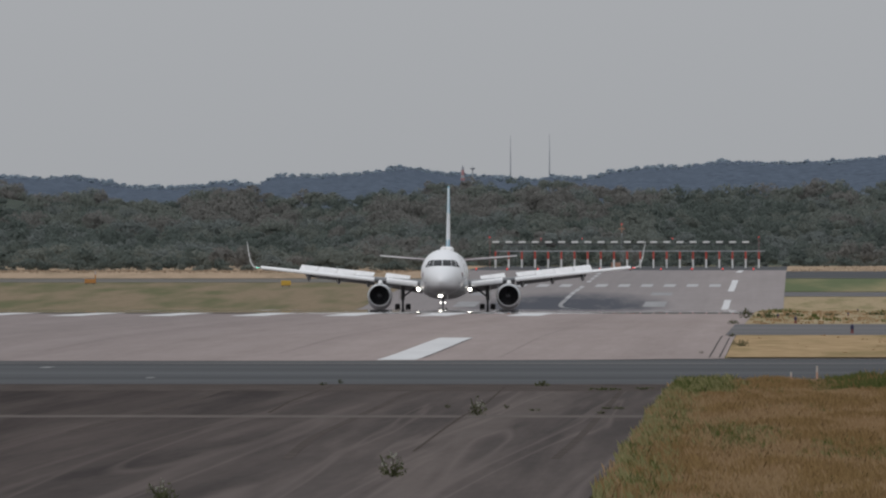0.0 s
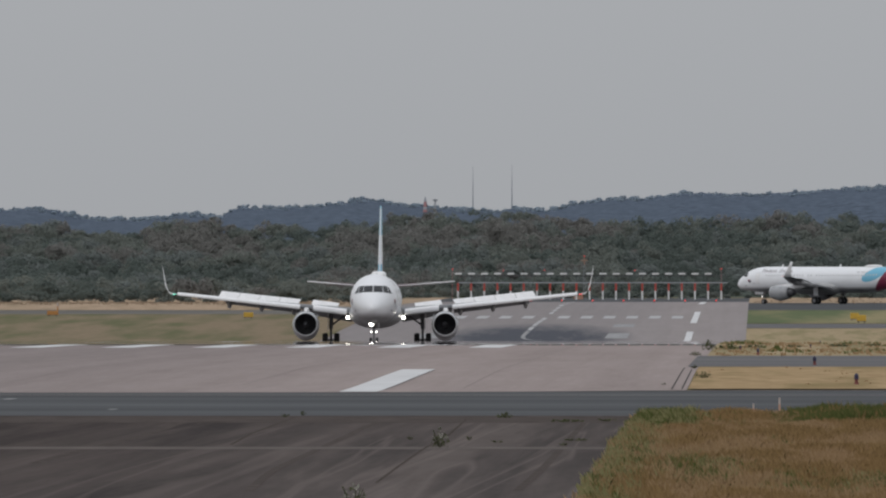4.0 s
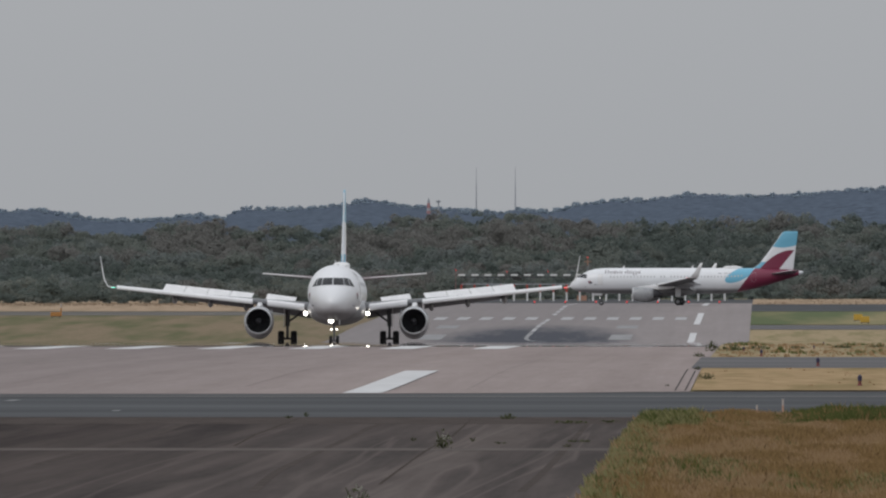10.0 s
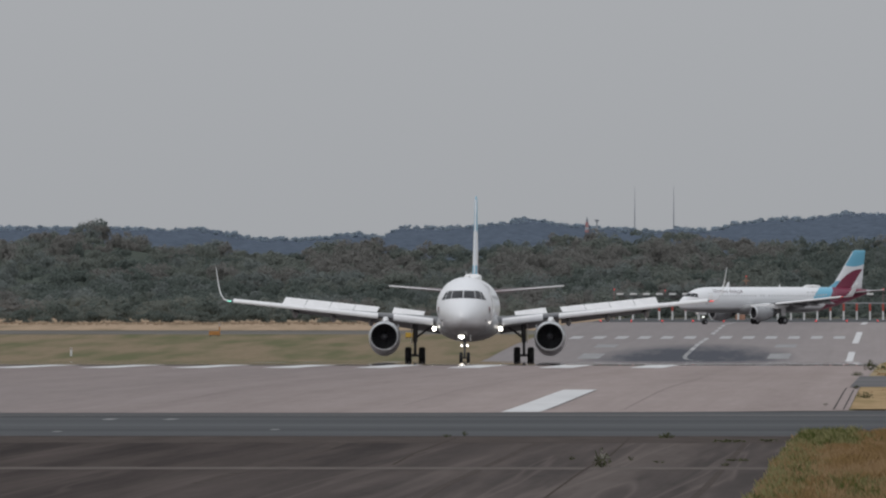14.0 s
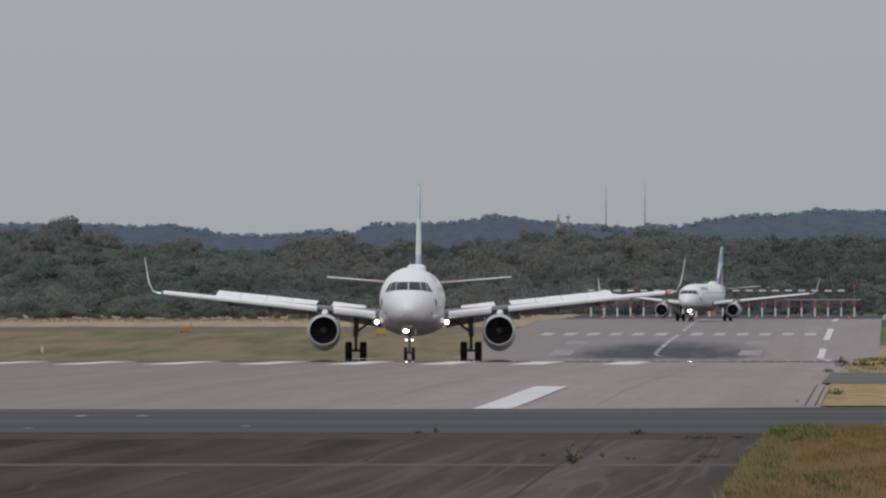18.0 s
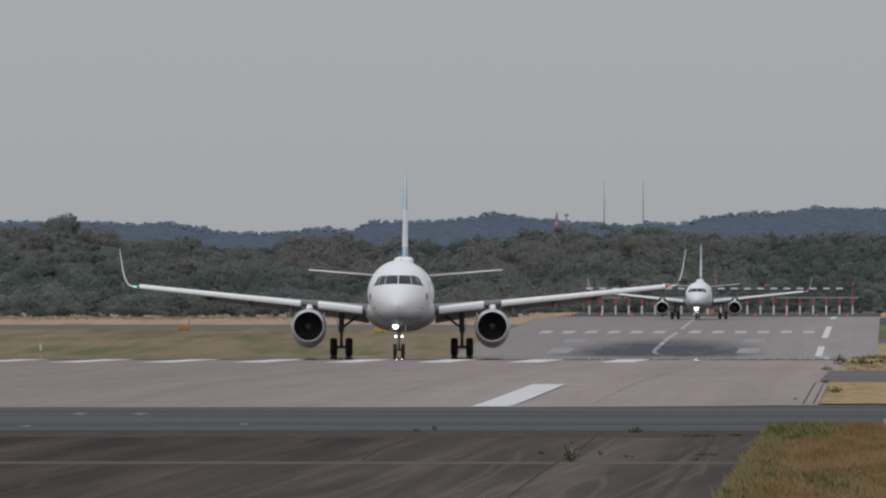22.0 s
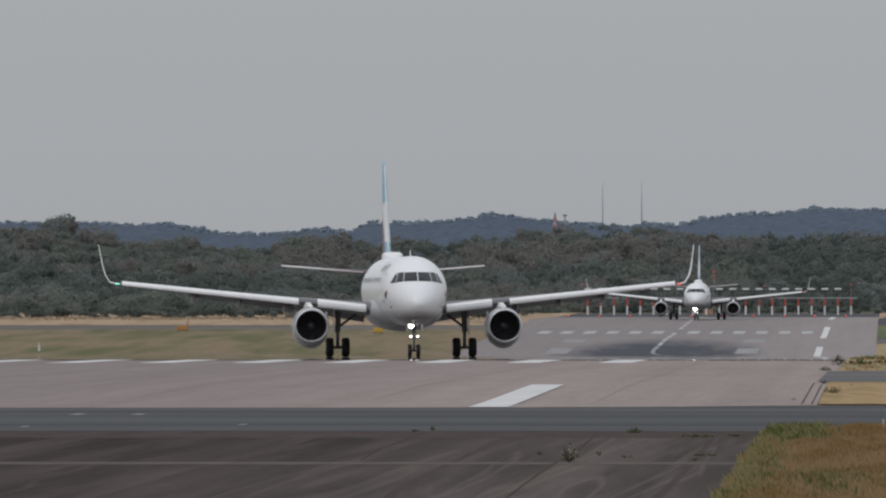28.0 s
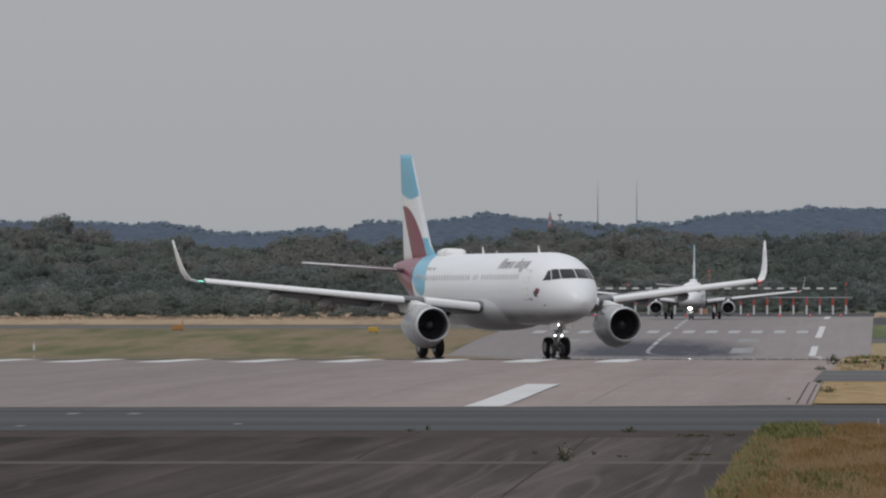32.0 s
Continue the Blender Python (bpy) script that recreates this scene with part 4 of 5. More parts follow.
        rings.append(foil(le, te - le, th, MID + z, 0.0, vertical=True, camber=0.0, n=24))
    part("fin", loft(rings), M_FIN, root, "fin in light blue, white and burgundy", smooth=True)
    rings = []
    for z, le in ((2.2, 29.75), (2.7, 30.5), (4.5, 31.85), (6.5, 33.3), (7.75, 34.15)):
        rings.append(foil(le - 0.015, 0.3, 0.4, MID + z, 0.0, vertical=True, camber=0.0, n=12))
    part("fin_leading_edge", loft(rings), M_LEDGE, root, "pale leading edge strip", smooth=True)
    for s in (-1, 1):
        rings = []
        for x, le, z in ((1.4, 32.7, 1.2), (5.95, 35.55, 1.6), (6.2, 35.9, 1.625)):
            rings.append(foil(le - 0.03, 0.7, 0.17, MID + z, s * x, camber=0.0, n=14))
        part("tailplane_leading_edge", loft(rings), M_SLAT, root, smooth=True)
        rings = []
        for x, le, te, z in ((0.3, 32.0, 36.1, 1.1), (1.4, 32.7, 36.3, 1.2), (5.95, 35.55, 37.2, 1.6), (6.22, 35.95, 37.25, 1.63)):
            rings.append(foil(le, te - le, 0.085 if x < 6.1 else 0.05, MID + z, s * x, camber=0.0))
        part("tailplane", loft(rings), M_TAILPLANE, root, "dark burgundy tailplane", smooth=True)
        # wing box
        rings = []
        for x in (0.6, 2.0, 4.0, 6.4, 9.0, 12.0, 15.0, 16.9):
            le, ch, z = wing_at(x)
            rings.append(foil(le, ch, float(np.interp(x, [0, 6.4, 16.9], [0.15, 0.12, 0.1])), z, s * x, tilt=float(np.interp(x, [0, 16.9], [3.5, -0.5])), n=26))
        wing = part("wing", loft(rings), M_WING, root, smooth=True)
        # upturned tip
        rings = []
        for x, z, le, ch in ((16.9, 4.36, 20.2, 1.55), (17.3, 4.48, 20.5, 1.35), (17.55, 4.9, 20.85, 1.15), (17.68, 5.35, 21.2, 0.95), (17.82, 6.15, 21.75, 0.66), (17.92, 6.76, 22.2, 0.34)):
            rings.append(foil(le, ch, 0.09, z, s * x, vertical=x > 17.4, camber=0.0))
        part("sharklet", loft(rings), M_WHITE, root, "upturned white wing tip", smooth=True)
        part("navigation_light", tubed((s * 16.75, NOSE + 19.95, 4.36), (s * 17.0, NOSE + 20.1, 4.39), 0.022, 0.02), M_NAVRED if s > 0 else M_NAVGREEN, root, "wing-tip navigation light")
        # slats, drooped a little, each its own panel
        for x0, x1 in ((2.4, 5.2), (6.3, 8.87), (8.88, 11.41), (11.42, 13.95), (13.96, 16.6)):
            rings = []
            for x in (x0, x1):
                le, ch, z = wing_at(x)
                c = 0.5 if x > 6 else 0.62
                k = float(np.interp(x, [5.2, 6.3, 16.6], [2.5, 1.7, 0.95]))   # deep at the root, slender at the tip
                rings.append([(s * x, NOSE + le - 0.24 + a * c, z + float(np.interp(x, [2.4, 5.2, 6.3, 16.6], [0.2, 0.18, 0.08, 0.05])) + b * (k if b < 0 else 1.0)) for a, b in ((0.03, -0.09), (0.0, -0.05), (0.04, 0.02), (0.3, 0.1), (0.75, 0.15), (1.0, 0.17), (0.75, 0.08), (0.35, -0.03), (0.16, -0.13))])
            part("slat", loft(rings), M_SLAT, root, "white slat panel")
        # flaps and their track fairings
        for x0, x1 in ((2.1, 6.2), (6.35, 12.6)):
            rings = []
            for x in (x0, x1):
                le, ch, z = wing_at(x)
                c = ch * 0.24
                y = NOSE + le + ch * 0.93
                rings.append([(s * x, y + a * c, z - 0.1 + b * c) for a, b in ((0, 0.0), (0.12, 0.1), (0.4, 0.05), (1.0, -0.36), (0.5, -0.14), (0.12, -0.07))])
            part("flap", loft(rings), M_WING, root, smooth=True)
        for x in (6.9, 9.6, 12.3):
            le, ch, z = wing_at(x)
            y = NOSE + le + ch * 0.55
            rings = [[(s * x + r * math.cos(a), y + d, z - 0.3 - dz + r * 1.4 * math.sin(a)) for a in [math.pi * i / 6 for i in range(12)]] for d, r, dz in ((0, 0.03, 0), (0.5, 0.17, 0.05), (1.3, 0.2, 0.12), (2.0, 0.15, 0.2), (2.7, 0.03, 0.3))]
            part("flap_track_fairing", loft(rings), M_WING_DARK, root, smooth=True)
        # spoilers, hinged at their front edge
        for x0, x1 in ((3.3, 5.5), (6.55, 8.2), (8.22, 9.9), (9.92, 11.6), (11.62, 13.2)):
            xm = (x0 + x1) / 2
            le, ch, z = wing_at(xm)
            _, _, za = wing_at(x0)
            _, _, zb = wing_at(x1)
            la, lb = wing_at(x0), wing_at(x1)
            ya, yb = NOSE + la[0] + la[1] * 0.68, NOSE + lb[0] + lb[1] * 0.68
            slope = math.atan2(zb - za, x1 - x0)
            sweep = math.atan2(yb - ya, x1 - x0)
            w = (x1 - x0) / math.cos(sweep) - 0.01
            dpt = 0.82 if x0 > 6 else 0.95
            ob = part("spoiler", boxed(-w / 2, w / 2, 0, dpt, -0.02, 0.03, bevel=0.008), M_WHITE, root, "hinged white spoiler panel")
            base = Matrix.Translation((s * xm, (ya + yb) / 2, z + 0.16)) @ Euler((0, -s * slope, s * sweep)).to_matrix().to_4x4()
            ob.matrix_basis = base
            moving["spoiler"].append((ob, base))
        # engine
        ex, ez, ey = s * 5.75, 1.84, NOSE + 10.5
        # the cowl hangs lower than its inlet ring, over the gearbox
        rings = []
        for y, r, low in ((0.2, 1.02, 0.96), (0.45, 1.05, 1.03), (0.9, 1.09, 1.12), (1.5, 1.12, 1.19), (2.1, 1.1, 1.18), (2.9, 1.02, 1.07), (3.4, 0.92, 1.0), (3.4, 0.87, 1.0)):
            rings.append([(ex + r * math.sin(a), ey + y, ez + r * math.cos(a) * (low if math.cos(a) < 0 else 1.0)) for a in [2 * math.pi * i / 40 for i in range(40)]])
        nac = part("engine_nacelle", loft(rings, caps=False), M_NACELLE, root, smooth=True)
        part("inlet_lip", lathe([(0.24, 0.89), (0.1, 0.9), (0.02, 0.92), (0.0, 0.945), (0.05, 0.985), (0.2, 1.02)], ey, ex, ez, 40, 0.96), M_LIP, nac, "polished inlet lip", smooth=True)
        part("inlet_duct", lathe([(0.24, 0.89), (0.6, 0.88), (1.0, 0.89), (1.02, 0.02)], ey, ex, ez, 40, 0.96), M_DUCT, nac, smooth=True)
        for i in range(24):
            bm = bmesh.new()
            a = 2 * math.pi * i / 24
            c, d = math.cos(a), math.sin(a)
            p = [(0.22 * c, 0.86, 0.22 * d), (0.86 * math.cos(a + 0.16), 0.82, 0.86 * math.sin(a + 0.16)), (0.86 * math.cos(a + 0.3), 0.96, 0.86 * math.sin(a + 0.3)), (0.22 * math.cos(a + 0.2), 0.97, 0.22 * math.sin(a + 0.2))]
            bm.faces.new([bm.verts.new((ex + q[0], ey + q[1], ez + q[2])) for q in p])
            part("fan_blade", bm, M_FAN, nac)
        part("spinner", lathe([(0.42, 0.01), (0.55, 0.12), (0.75, 0.22), (0.92, 0.26)], ey, ex, ez, 20), M_DARKMETAL, nac, smooth=True)
        part("core_nozzle", lathe([(2.6, 0.72), (3.5, 0.66), (4.3, 0.46), (4.3, 0.4)], ey, ex, ez, 28), M_DARKMETAL, nac, smooth=True)
        part("exhaust_cone", lathe([(3.9, 0.34), (4.6, 0.18), (5.0, 0.02)], ey, ex, ez, 20), M_DARKMETAL, nac, smooth=True)
        le, ch, z = wing_at(5.75)
        rings = []
        for st, z0, z1, w in ((11.2, 2.84, 2.95, 0.06), (12.6, 2.75, 3.08, 0.2), (14.0, 2.6, 3.22, 0.24), (15.2, 2.5, 3.3, 0.24), (16.6, 2.6, 3.1, 0.18), (17.6, 2.95, 3.15, 0.05)):
            rings.append([(ex + a * w, NOSE + st, b) for a, b in ((-1, z0), (1, z0), (1, (z0 + z1) / 2 + 0.1), (0.6, z1), (-0.6, z1), (-1, (z0 + z1) / 2 + 0.1))])
        part("pylon", loft(rings), M_WHITE, root, smooth=False)
        rings = [[(ex - s * 0.95 + a * 0.02, ey + 0.95 + b * 0.5, ez + 0.62 + c) for a, b, c in ((-1, 0, 0), (1, 0, 0), (1, 1, 0.25), (-1, 1, 0.25))], [(ex - s * 0.95 + a * 0.02, ey + 2.0 + b * 0.2, ez + 0.5 + c) for a, b, c in ((-1, 0, 0), (1, 0, 0), (1, 1, 0.3), (-1, 1, 0.3))]]
        part("nacelle_strake", loft(rings), M_NACELLE, root)
        # main gear
        gx = s * 3.8
        gear = part("main_gear_leg", tube(tubed((gx, 0, 0.55), (gx, -0.1, 1.6), 0.105), (gx, -0.1, 1.5), (gx - s * 0.05, -0.2, 3.2), 0.17), M_METAL, root)
        part("axle", tubed((gx - 0.5, 0, 0.57), (gx + 0.5, 0, 0.57), 0.09), M_METAL, gear)
        part("side_brace", tubed((gx, -0.1, 1.75), (gx - s * 1.35, -0.2, 2.75), 0.075), M_DARKMETAL, gear)
        part("torque_link", tube(tubed((gx, 0.1, 0.75), (gx, 0.42, 1.15), 0.05, n=6), (gx, 0.42, 1.15), (gx, 0.1, 1.55), 0.05, n=6), M_DARKMETAL, gear)
        part("gear_door", boxed(gx + s * 0.24 - 0.02, gx + s * 0.24 + 0.02, -0.45, 0.45, 1.35, 2.95, bevel=0.01), M_WHITE, gear, "white gear door")
        for o in (-0.48, 0.48):
            moving["wheel"].append((wheel("main_wheel", (gx + o, 0, 0.575), 0.575, 0.45, gear), 0.575))
        # retractable landing light under the wing root
        lamp = part("landing_light", tubed((0, 0, 0), (0, 0.03, 0), 0.14, 0.13, n=18), M_LAMP, root, "glaring landing light")
        base = pose(s * 2.3, NOSE + 12.25, 2.42)
        lamp.matrix_basis = base
        moving["lamp"].append((lamp, base))
    # nose gear
    gy = NOSE + 5.07
    gear = part("nose_gear_leg", tube(tubed((0, gy, 0.38), (0, gy, 1.2), 0.07), (0, gy, 1.1), (0, gy - 0.25, 2.2), 0.11), M_METAL, root)
    part("axle", tubed((-0.3, gy, 0.38), (0.3, gy, 0.38), 0.06), M_METAL, gear)
    part("drag_brace", tubed((0, gy, 1.25), (0, gy + 1.1, 2.1), 0.06), M_DARKMETAL, gear)
    part("torque_link", tube(tubed((0, gy + 0.08, 0.5), (0, gy + 0.34, 0.8), 0.035, n=6), (0, gy + 0.34, 0.8), (0, gy + 0.08, 1.1), 0.035, n=6), M_DARKMETAL, gear)
    for o in (-0.25, 0.25):
        moving["wheel"].append((wheel("nose_wheel", (o, gy, 0.38), 0.38, 0.23, gear), 0.38))
    for s in (-1, 1):
        part("nose_gear_door", boxed(s * 0.42 - 0.015, s * 0.42 + 0.015, gy - 1.5, gy + 0.1, 1.55, 2.15, bevel=0.01), M_WHITE, gear)
        part("turnoff_light", tubed((s * 0.2, gy - 0.26, 1.22), (s * 0.2, gy - 0.18, 1.22), 0.06, 0.045), M_LAMP_S, gear, "small glowing runway turnoff light")
    part("taxi_light", tubed((-0.2, gy - 0.46, 1.86), (-0.2, gy - 0.42, 1.86), 0.165, 0.15, n=18), M_LAMP, gear, "glaring nose light")
    part("lamp_housing", lathe([(-0.02, 0.175), (0.035, 0.18), (0.07, 0.1), (0.08, 0.01)], gy - 0.43, -0.2, 1.86, 18), M_DARKMETAL, gear, smooth=True)
    return root, moving


FOLD = Matrix.Translation((0, 2.2, 0.36))   # the wing lights drawn up into the wing
plane, moving = aircraft()
other = copy_thing(plane, pose(0, 2577, 0))
other["label"] = "white airliner with burgundy and blue tail, waiting to take off"
for ob in other.children:
    if ob.name.startswith("landing_light"):
        ob.matrix_basis = FOLD @ ob.matrix_basis @ pose(0, 0, 0, 86)
# its nose light is widened: the disc's size imitates the lamp's glare
where = Vector((-0.2, NOSE + 5.07 - 0.44, 1.86))
for ob in other.children_recursive:
    if ob.name.startswith(("taxi_light", "lamp_housing")):
        ob.matrix_basis = Matrix.Translation(where) @ Matrix.Diagonal((1.9, 1.0, 1.9, 1)) @ Matrix.Translation(-where)
plane["label"] = "white twin-engine airliner slowing down along the runway"


# ---- grass, weeds and small airfield furniture ----


def blades(name, spots, mats, text, per=7, width=0.01):
    """Bent grass blades in one mesh; spots: x, y, z, height, kind."""
    s = np.array(spots, dtype=float)
    n = len(s) * per
    base = np.repeat(s, per, axis=0)
    ang = rng.uniform(0, 6.28, n)
    lean = rng.uniform(0.05, 0.55, n) * base[:, 3]
    h = base[:, 3] * rng.uniform(0.55, 1.1, n)
    ox, oy = rng.normal(0, 0.05, n), rng.normal(0, 0.05, n)
    w = width * rng.uniform(0.6, 1.5, n)
    bx, by = base[:, 0] + ox, base[:, 1] + oy
    ca, sa = np.cos(ang), np.sin(ang)
    co = np.empty((n, 4, 3))
    co[:, 0] = np.stack([bx - w, by, base[:, 2]], -1)
    co[:, 1] = np.stack([bx + w, by, base[:, 2]], -1)
    co[:, 2] = np.stack([bx + lean * ca * 0.4 + w * 0.8, by + lean * sa * 0.4, base[:, 2] + h * 0.62], -1)
    co[:, 3] = np.stack([bx + lean * ca, by + lean * sa, base[:, 2] + h], -1)
    me = bpy.data.meshes.new(name)
    me.vertices.add(4 * n)
    me.vertices.foreach_set("co", co.reshape(-1))
    me.loops.add(4 * n)
    me.loops.foreach_set("vertex_index", np.arange(4 * n))
    me.polygons.add(n)
    me.polygons.foreach_set("loop_start", np.arange(0, 4 * n, 4))
    me.polygons.foreach_set("material_index", base[:, 4].astype(int))
    for m in mats:
        me.materials.append(m)
    me.update(calc_edges=True)
    return tagged(new(name, me), text, "grass", kind="stuff")


spots = []
for i in range(33000):
    y = 168 + 155 * rng.uniform() ** 0.8
    x = rng.uniform(-2.35, 4.2)
    edge = -2.15 - 0.3 * (y - 190) / 130 + 0.25 * noise.noise(Vector((y * 0.12, 3.1, 0)))
    if x < edge:
        continue
    g = noise.noise(Vector((x * 0.55, y * 0.035, 0.0))) + 0.4 * noise.noise(Vector((x * 1.7, y * 0.11, 2.0)))
    r = noise.noise(Vector((x * 0.8, y * 0.06, 9.0))) + 0.5 * noise.noise(Vector((x * 2.1, y * 0.16, 4.0)))
    big = noise.noise(Vector((x * 0.35, y * 0.025, 21.0)))
    tall = 1.0
    if noise.noise(Vector((x * 1.3, y * 0.075, 33.0))) > 0.16 and rng.uniform() < 0.6:
        continue                                         # thin patches where the earth shows
    if x - edge < 0.85 * rng.uniform() ** 0.5 and rng.uniform() < 0.8:
        kind = int(rng.choice((2, 3, 3, 3, 0)))          # the pale green margin
    elif y > 300 and rng.uniform() < (x - 0.1) / 1.0:
        kind, tall = (2 if rng.uniform() < 0.85 else 1), 1.0 + min(0.8, 0.6 * x)   # a dark green belt along the taxiway
    elif y > 292 and x < -1.35 + 0.2 * rng.normal():
        kind, tall = (2 if rng.uniform() < 0.5 else 3), 1.5    # a fresh green clump at the corner
    elif g + rng.normal(0, 0.2) > 0.5:
        kind = 2 if rng.uniform() < 0.6 else 3
    else:
        kind = 1 if r + rng.normal(0, 0.15) > -0.02 else 0
    h = rng.uniform(0.07, 0.17) * (1.0 + 0.35 * r + 0.5 * big) * tall
    spots.append((x, y, level(y) + 0.04, h, kind))
blades("tall_grass", spots, M_STRAW, "tall dry rust-brown grass with green tufts beside the asphalt", per=10, width=0.0065)

spots = []
for i in range(120):
    y = rng.uniform(400, 560)
    x = rng.uniform(-1.75, 7.5)
    if r0 - 2 < y < r1 + 2:
        continue
    spots.append((x, y, level(y) + 0.04, rng.uniform(0.02, 0.06), 0 if rng.uniform() < 0.95 else 2))
for i in range(800):
    y = rng.uniform(r1 + 2, 700)
    x = rng.uniform(-1.6, 9.5)
    w = noise.noise(Vector((x * 0.7, y * 0.03, 5.0)))
    spots.append((x, y, level(y) + 0.04, rng.uniform(0.03, 0.09) * (1.5 + 1.5 * w), 2 if w + rng.normal(0, 0.2) > 0.38 else 0))
blades("verge_grass", spots, M_STRAW, "short parched verge grass with low green weeds", per=5, width=0.02)


spots = []
for i in range(5200):
    west = i % 4 != 0
    x = rng.uniform(-262, -62) if west else rng.uniform(-1, 90)
    y = rng.uniform(2560, 2696) if west else rng.uniform(2620, 2965)
    spots.append((x, y, level(y) + 0.04, rng.uniform(0.1, 0.26) if west else rng.uniform(0.08, 0.18), 0))
blades("bank_grass", spots, M_BANKBLADE, "ragged dry grass on the bank before the woods", per=6, width=0.06)


def weed(px, py, w, h, flowers=0.0, lo=150.0, hi=700.0, n=90, name="weed", text="leafy weed growing from a crack in the asphalt"):
    """A low plant of stems and leaf clumps."""
    x, y = place(px, py, lo, hi)
    root = tagged(new(name), text, "plant")
    root.location = (x, y, level(y) + 0.03)
    for i in range(7):
        a = rng.uniform(0, 6.28)
        part("stem", tubed((0, 0, -0.02), (w * 0.4 * math.cos(a), w * 0.4 * math.sin(a), h * rng.uniform(0.5, 0.95)), 0.008, 0.004, n=5), M_WEED, root)
    bm = bmesh.new()
    bloom = bmesh.new()
    for i in range(n):
        a, r = rng.uniform(0, 6.28), rng.uniform() ** 0.7
        z = h * rng.uniform(0.05, 1.0) * (1.1 - 0.55 * r)
        c = Vector((w * 0.5 * r * math.cos(a), w * 0.5 * r * math.sin(a), z))
        d = Vector(rng.normal(0, 1, 3)).normalized()
        e = d.cross(Vector(rng.normal(0, 1, 3))).normalized()
        s = rng.uniform(0.03, 0.075) * (w + h)
        tgt = bloom if rng.uniform() < flowers and z > h * 0.45 else bm
        if tgt is bloom:
            s *= 0.7
        tgt.faces.new([tgt.verts.new(c + v) for v in (-d * s, e * s * 0.4, d * s, -e * s * 0.4)])
    part("foliage", bm, M_WEED, root)
    if flowers:
        heads = part("flower_heads", bloom, M_FLOWER, root, "pale flower heads")
        heads["kind"] = "stuff"
    else:
        bloom.free()
    return root


weed(774, 796, 0.3, 0.3, 0.6, n=110)
weed(622, 905, 0.36, 0.28, 0.7, n=110)
weed(888, 744, 0.36, 0.12)
weed(1000, 751, 0.7, 0.05, n=40)
weed(1070, 750, 0.5, 0.06, n=40)
weed(826, 783, 0.12, 0.08, n=30)
weed(720, 782, 0.14, 0.06, n=30)
weed(500, 742, 0.2, 0.07, n=30)
weed(532, 739, 0.14, 0.1, n=30)
weed(1015, 784, 0.5, 0.04, n=30)
weed(993, 793, 0.2, 0.05, n=20)
weed(876, 788, 0.25, 0.04, n=20)
weed(1170, 684, 0.12, 0.06, lo=380, n=20)
weed(214, 948, 0.36, 0.22, 0.4, lo=120)
for px, py, w, h in ((1240, 673, 0.5, 0.2), (1250, 622, 0.5, 0.42), (1288, 622, 0.9, 0.26), (1226, 632, 0.4, 0.16), (1330, 619, 0.9, 0.16), (1400, 618, 0.7, 0.12), (1480, 617, 1.0, 0.14), (1540, 616, 0.8, 0.12), (1224, 655, 0.2, 0.1)):
    weed(px, py, w, h, lo=380, hi=760, name="bush", text="low green weed bush at the pavement edge")


def edge_light(px, py, k=1.0):
    """A taxiway edge light: red frangible base, stem and blue lens."""
    x, y = place(px, py, 380, 700)
    root = tagged(new("taxiway_edge_light"), "small taxiway edge light with blue lens and red base", "taxiway light", "taxiway edge lights")
    root.location = (x, y, level(y) + 0.04)
    part("base", tubed((0, 0, 0), (0, 0, 0.05 * k), 0.075 * k, 0.06 * k), M_DARKRED, root)
    part("stem", tubed((0, 0, 0.05 * k), (0, 0, 0.14 * k), 0.045 * k), M_DARKRED, root)
    part("lens", tube(tubed((0, 0, 0.14 * k), (0, 0, 0.25 * k), 0.06 * k, 0.056 * k, n=12), (0, 0, 0.25 * k), (0, 0, 0.29 * k), 0.056 * k, 0.025 * k, n=12), M_BLUELENS, root, "dark blue lens")


for px, py, k in ((1337, 632, 0.85), (1437, 650, 0.95), (1511, 685, 1.0), (1430, 619, 0.55), (1306, 623, 0.6), (1447, 608, 0.45)):
    edge_light(px, py, k)


def sign(px, py, w, h, mat, text, name="airfield_sign", lo=2080, hi=2700, back=False):
    """A boxed sign on two legs."""
    x, y = place(px, py, lo, hi)
    root = tagged(new(name), text, "sign")
    root.location = (x, y, level(y) + 0.04)
    part("panel", boxed(-w / 2, w / 2, -0.14, 0.14, 0.25, 0.25 + h, bevel=0.03), mat, root)
    for s in (-0.35, 0.35):
        part("leg", tubed((s * w, 0, -0.1), (s * w, 0, 0.3), 0.06), M_DARKMETAL, root)
    part("frame", boxed(-w / 2 - 0.05, w / 2 + 0.05, -0.08, 0.08, 0.2, 0.25), M_DARKMETAL, root)
    return root


sign(1508, 569, 1.25, 0.85, M_YELLOW, "yellow airfield guidance sign in the grass")
sign(1520, 573, 1.3, 0.85, M_YELLOW, "yellow airfield guidance sign in the grass")
sign(435, 566, 1.4, 0.7, M_YELLOW, "yellow airfield guidance sign beside the taxiway")
sign(88, 562, 1.6, 0.6, M_ORANGE, "orange-brown equipment cabinet in the field", "equipment_cabinet")


def stake(px, py, h, lo, hi, mat, text, r=0.02):
    x, y = place(px, py, lo, hi)
    root = tagged(new("marker_stake"), text, "stake")
    root.location = (x, y, level(y) - 0.02)
    part("shaft", tubed((0, 0, 0), (0, 0, h * 0.7), r, r, n=8), mat, root)
    part("cap", tubed((0, 0, h * 0.7), (0, 0, h), r * 1.08, r * 0.9, n=8), M_PALE, root, "pale pinkish top band")


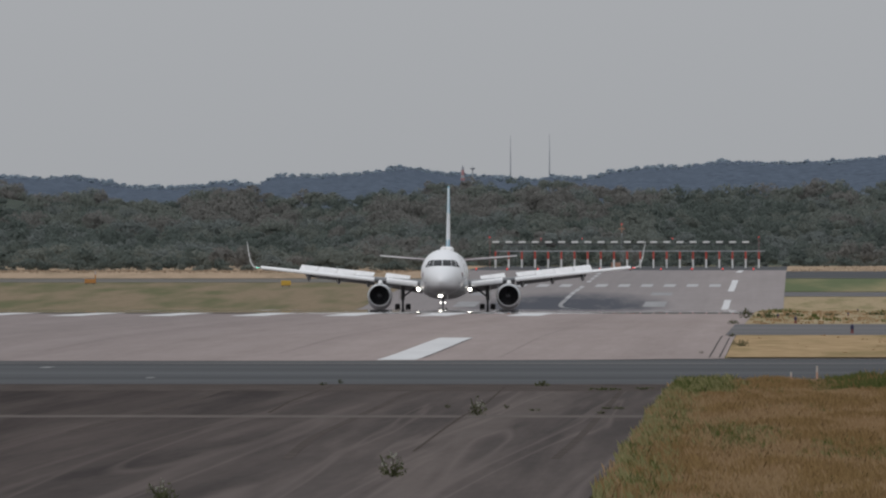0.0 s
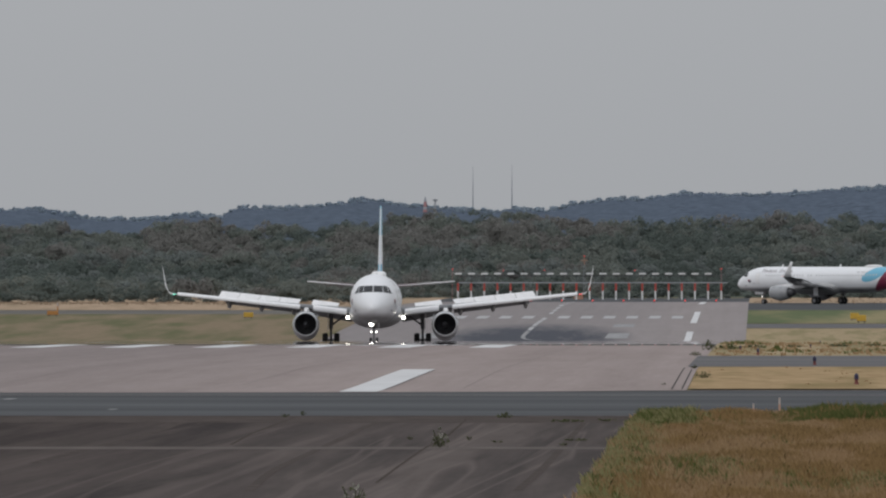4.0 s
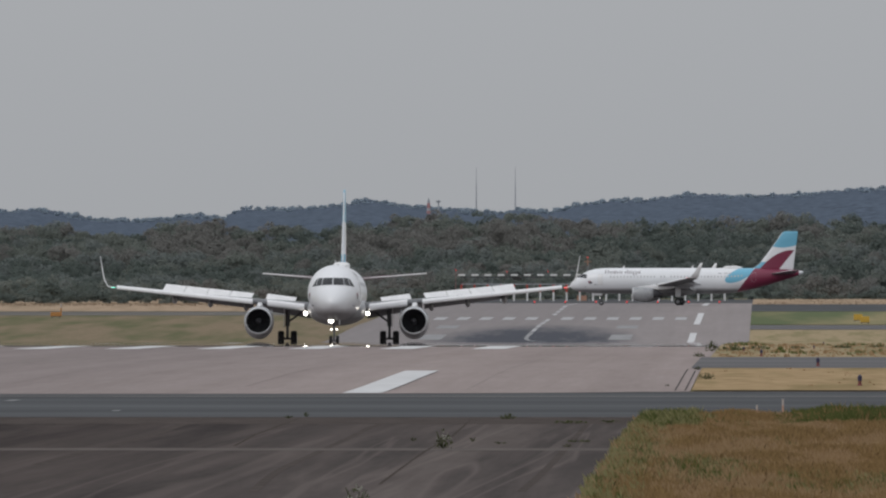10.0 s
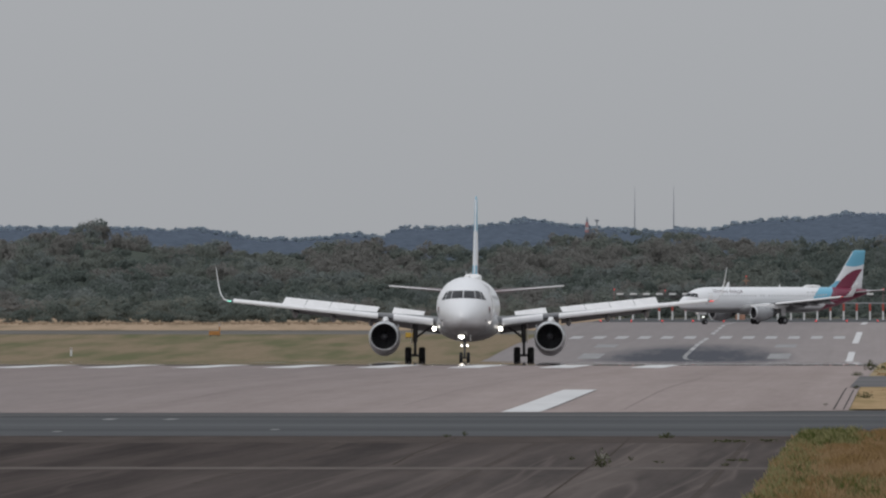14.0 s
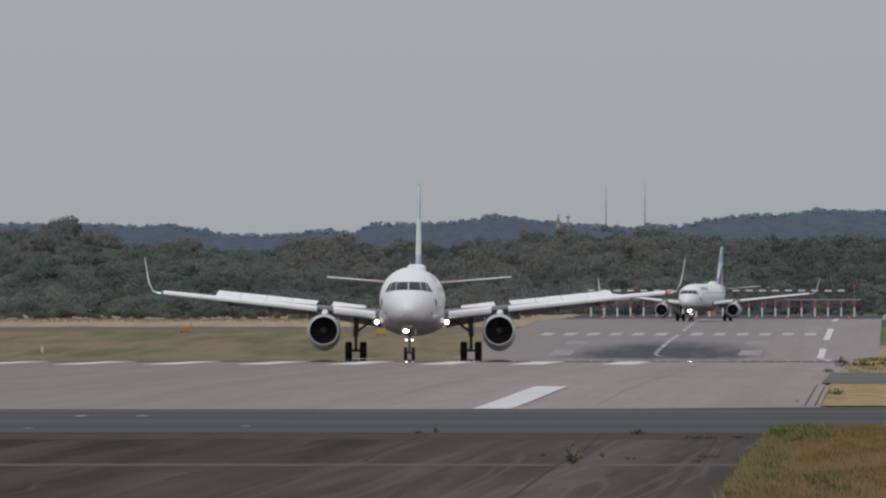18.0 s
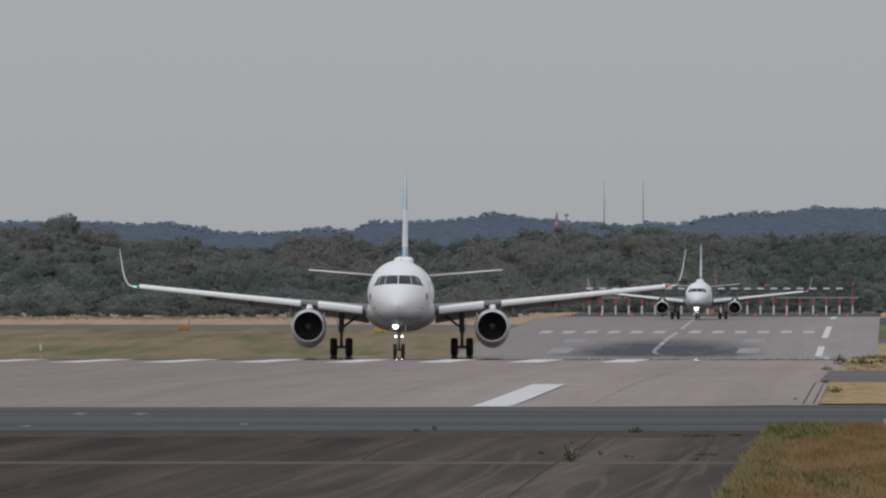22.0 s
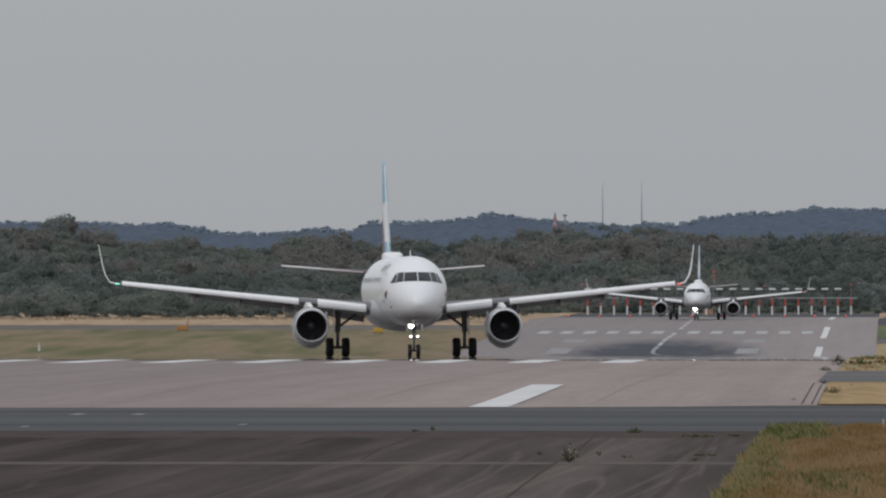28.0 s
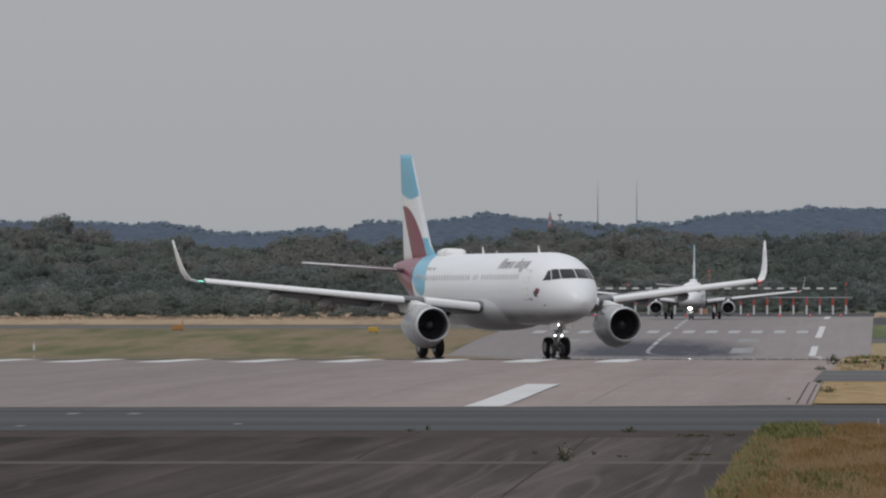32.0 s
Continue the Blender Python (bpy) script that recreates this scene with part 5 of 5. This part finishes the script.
stake(1375, 740, 0.42, 250, 322, M_STAKE, "bleached orange wooden marker stake in the tall grass")
stake(1329, 738, 0.3, 250, 322, M_STAKE, "bleached orange wooden marker stake in the tall grass", 0.018)
stake(-166, 596, 1.2, 2080, 2500, M_POSTWHITE, "white marker post in the field", 0.14)
stake(97, 560, 2.0, 2080, 2700, M_ORANGE, "brown marker pole behind the cabinet", 0.1)

# ---- what moves ----


def stand(x, y, turn):
    """An aircraft's pose on the runway's slope."""
    c, s = math.cos(radians(turn)), math.sin(radians(turn))
    nx, ny = x + s * 12.64, y - c * 12.64
    pitch = math.degrees(math.atan2(level(ny) - level(y), 12.64))
    return Matrix.Translation((x, y, level(y) + 0.035)) @ pose(0, 0, 0, 0, 0, turn) @ pose(0, 0, 0, -pitch, 0, 0)


ROLL = [(0, XC - 0.15, 1448.5, 0.3), (3, XC - 0.25, 1366, 0.2), (6, XC - 0.44, 1289, 0.5), (8, XC - 0.36, 1244.5, 0.5), (9, XC - 0.27, 1223, 0.25), (11, XC - 0.15, 1183, 0), (13, XC - 0.12, 1146, 0), (15, XC - 0.19, 1111, 0.15), (17, XC - 0.17, 1080, 0.15), (18, XC - 0.22, 1066.2, 0.5), (19, XC - 0.15, 1053, 0.65),
        (20, XC + 0.06, 1040, 0.8), (21.5, XC + 0.46, 1023, 1.0), (23, XC + 0.8, 1007.5, 0.85), (25, XC + 1.15, 988.5, 0.75), (26.5, XC + 1.3, 976.5, 2.2), (28, XC + 2.2, 966, 5.2), (29, XC + 3.16, 957.4, 7.75), (30, XC + 4.5, 949, 11), (31, XC + 6.4, 940.5, 14.3), (32, XC + 8.84, 932.3, 18.1)]
TAXI = [(0, 29.5, 2575.3, -127.9), (1.5, 22.6, 2580.7, -127.0), (3, 15.7, 2585.7, -125.9), (4.5, 9.0, 2590.2, -123.0), (6, 2.5, 2594.1, -119.6), (7.5, -4.0, 2597.0, -110.5), (9, -9.9, 2598.6, -100.9), (10, -13.4, 2599.0, -93.5),
        (11, -16.5, 2599.0, -85.7), (12, -19.3, 2598.7, -76.3), (13, -22.0, 2597.8, -65.5), (14, -24.5, 2595.8, -54.2), (14.5, -25.45, 2594.4, -49.0), (15, -26.3, 2592.6, -43.3), (16, -27.9, 2588.4, -28.8), (17, -29.0, 2584.1, -16.5), (18, -30.1, 2580.2, -8.6), (19, -30.4, 2577.8, -3.0), (20, -30.6, 2577.0, -1.2),
        (21, -30.6, 2577.0, -0.7), (23, -30.6, 2577.0, -0.2), (32, -30.6, 2577.0, -0.2)]


def spin(ob, radius, rows, end, step):
    """Turn a wheel about its axle by the way that its aircraft rolls, in steps under a quarter turn."""
    when = [r[0] for r in rows]
    way = [0.0]
    for a, b in zip(rows, rows[1:]):
        way.append(way[-1] + math.hypot(b[1] - a[1], b[2] - a[2]))
    hub, angle, last, keys = ob.location.copy(), 0.0, 0.0, []
    count = round(end / step)
    for i in range(count + 1):
        s = float(np.interp(i * step, when, way))
        angle += min(80.0, math.degrees((s - last) / radius))
        last = s
        keys.append((i * step, Matrix.Translation(hub) @ pose(0, 0, 0, angle % 360.0)))
    if end < 32.0:
        keys.append((32.0, keys[-1][1]))
    walk(ob, keys)


def motions():
    walk(plane, [(t, stand(x, y, a)) for t, x, y, a in ROLL])
    walk(other, [(t, stand(x, y, a)) for t, x, y, a in TAXI])
    for ob, base in moving["spoiler"]:
        walk(ob, [(t, base @ pose(0, 0, 0, up)) for t, up in ((0, 38), (17.5, 38), (17.7, 36), (18.0, 29), (18.2, 22), (18.4, 14), (18.6, 9), (18.8, 5), (19.05, 0), (19.3, 0), (32, 0))])
    for ob, base in moving["lamp"]:
        walk(ob, [(t, Matrix.Translation((0, 2.2 * k, 0.36 * k)) @ base @ pose(0, 0, 0, 86 * k)) for t, k in ((0, 0), (18.9, 0), (19.4, 0.5), (19.9, 1), (20.2, 1), (32, 1))])

    # wheels turn by the way that is rolled
    for ob, radius in moving["wheel"]:
        spin(ob, radius, ROLL, 32.0, 1.0 / FPS)
    for ob in other.children_recursive:
        if ob.name.startswith(("main_wheel", "nose_wheel")):
            spin(ob, 0.575 if ob.name.startswith("main") else 0.38, TAXI, 21.0, 3.0 / FPS)


motions()
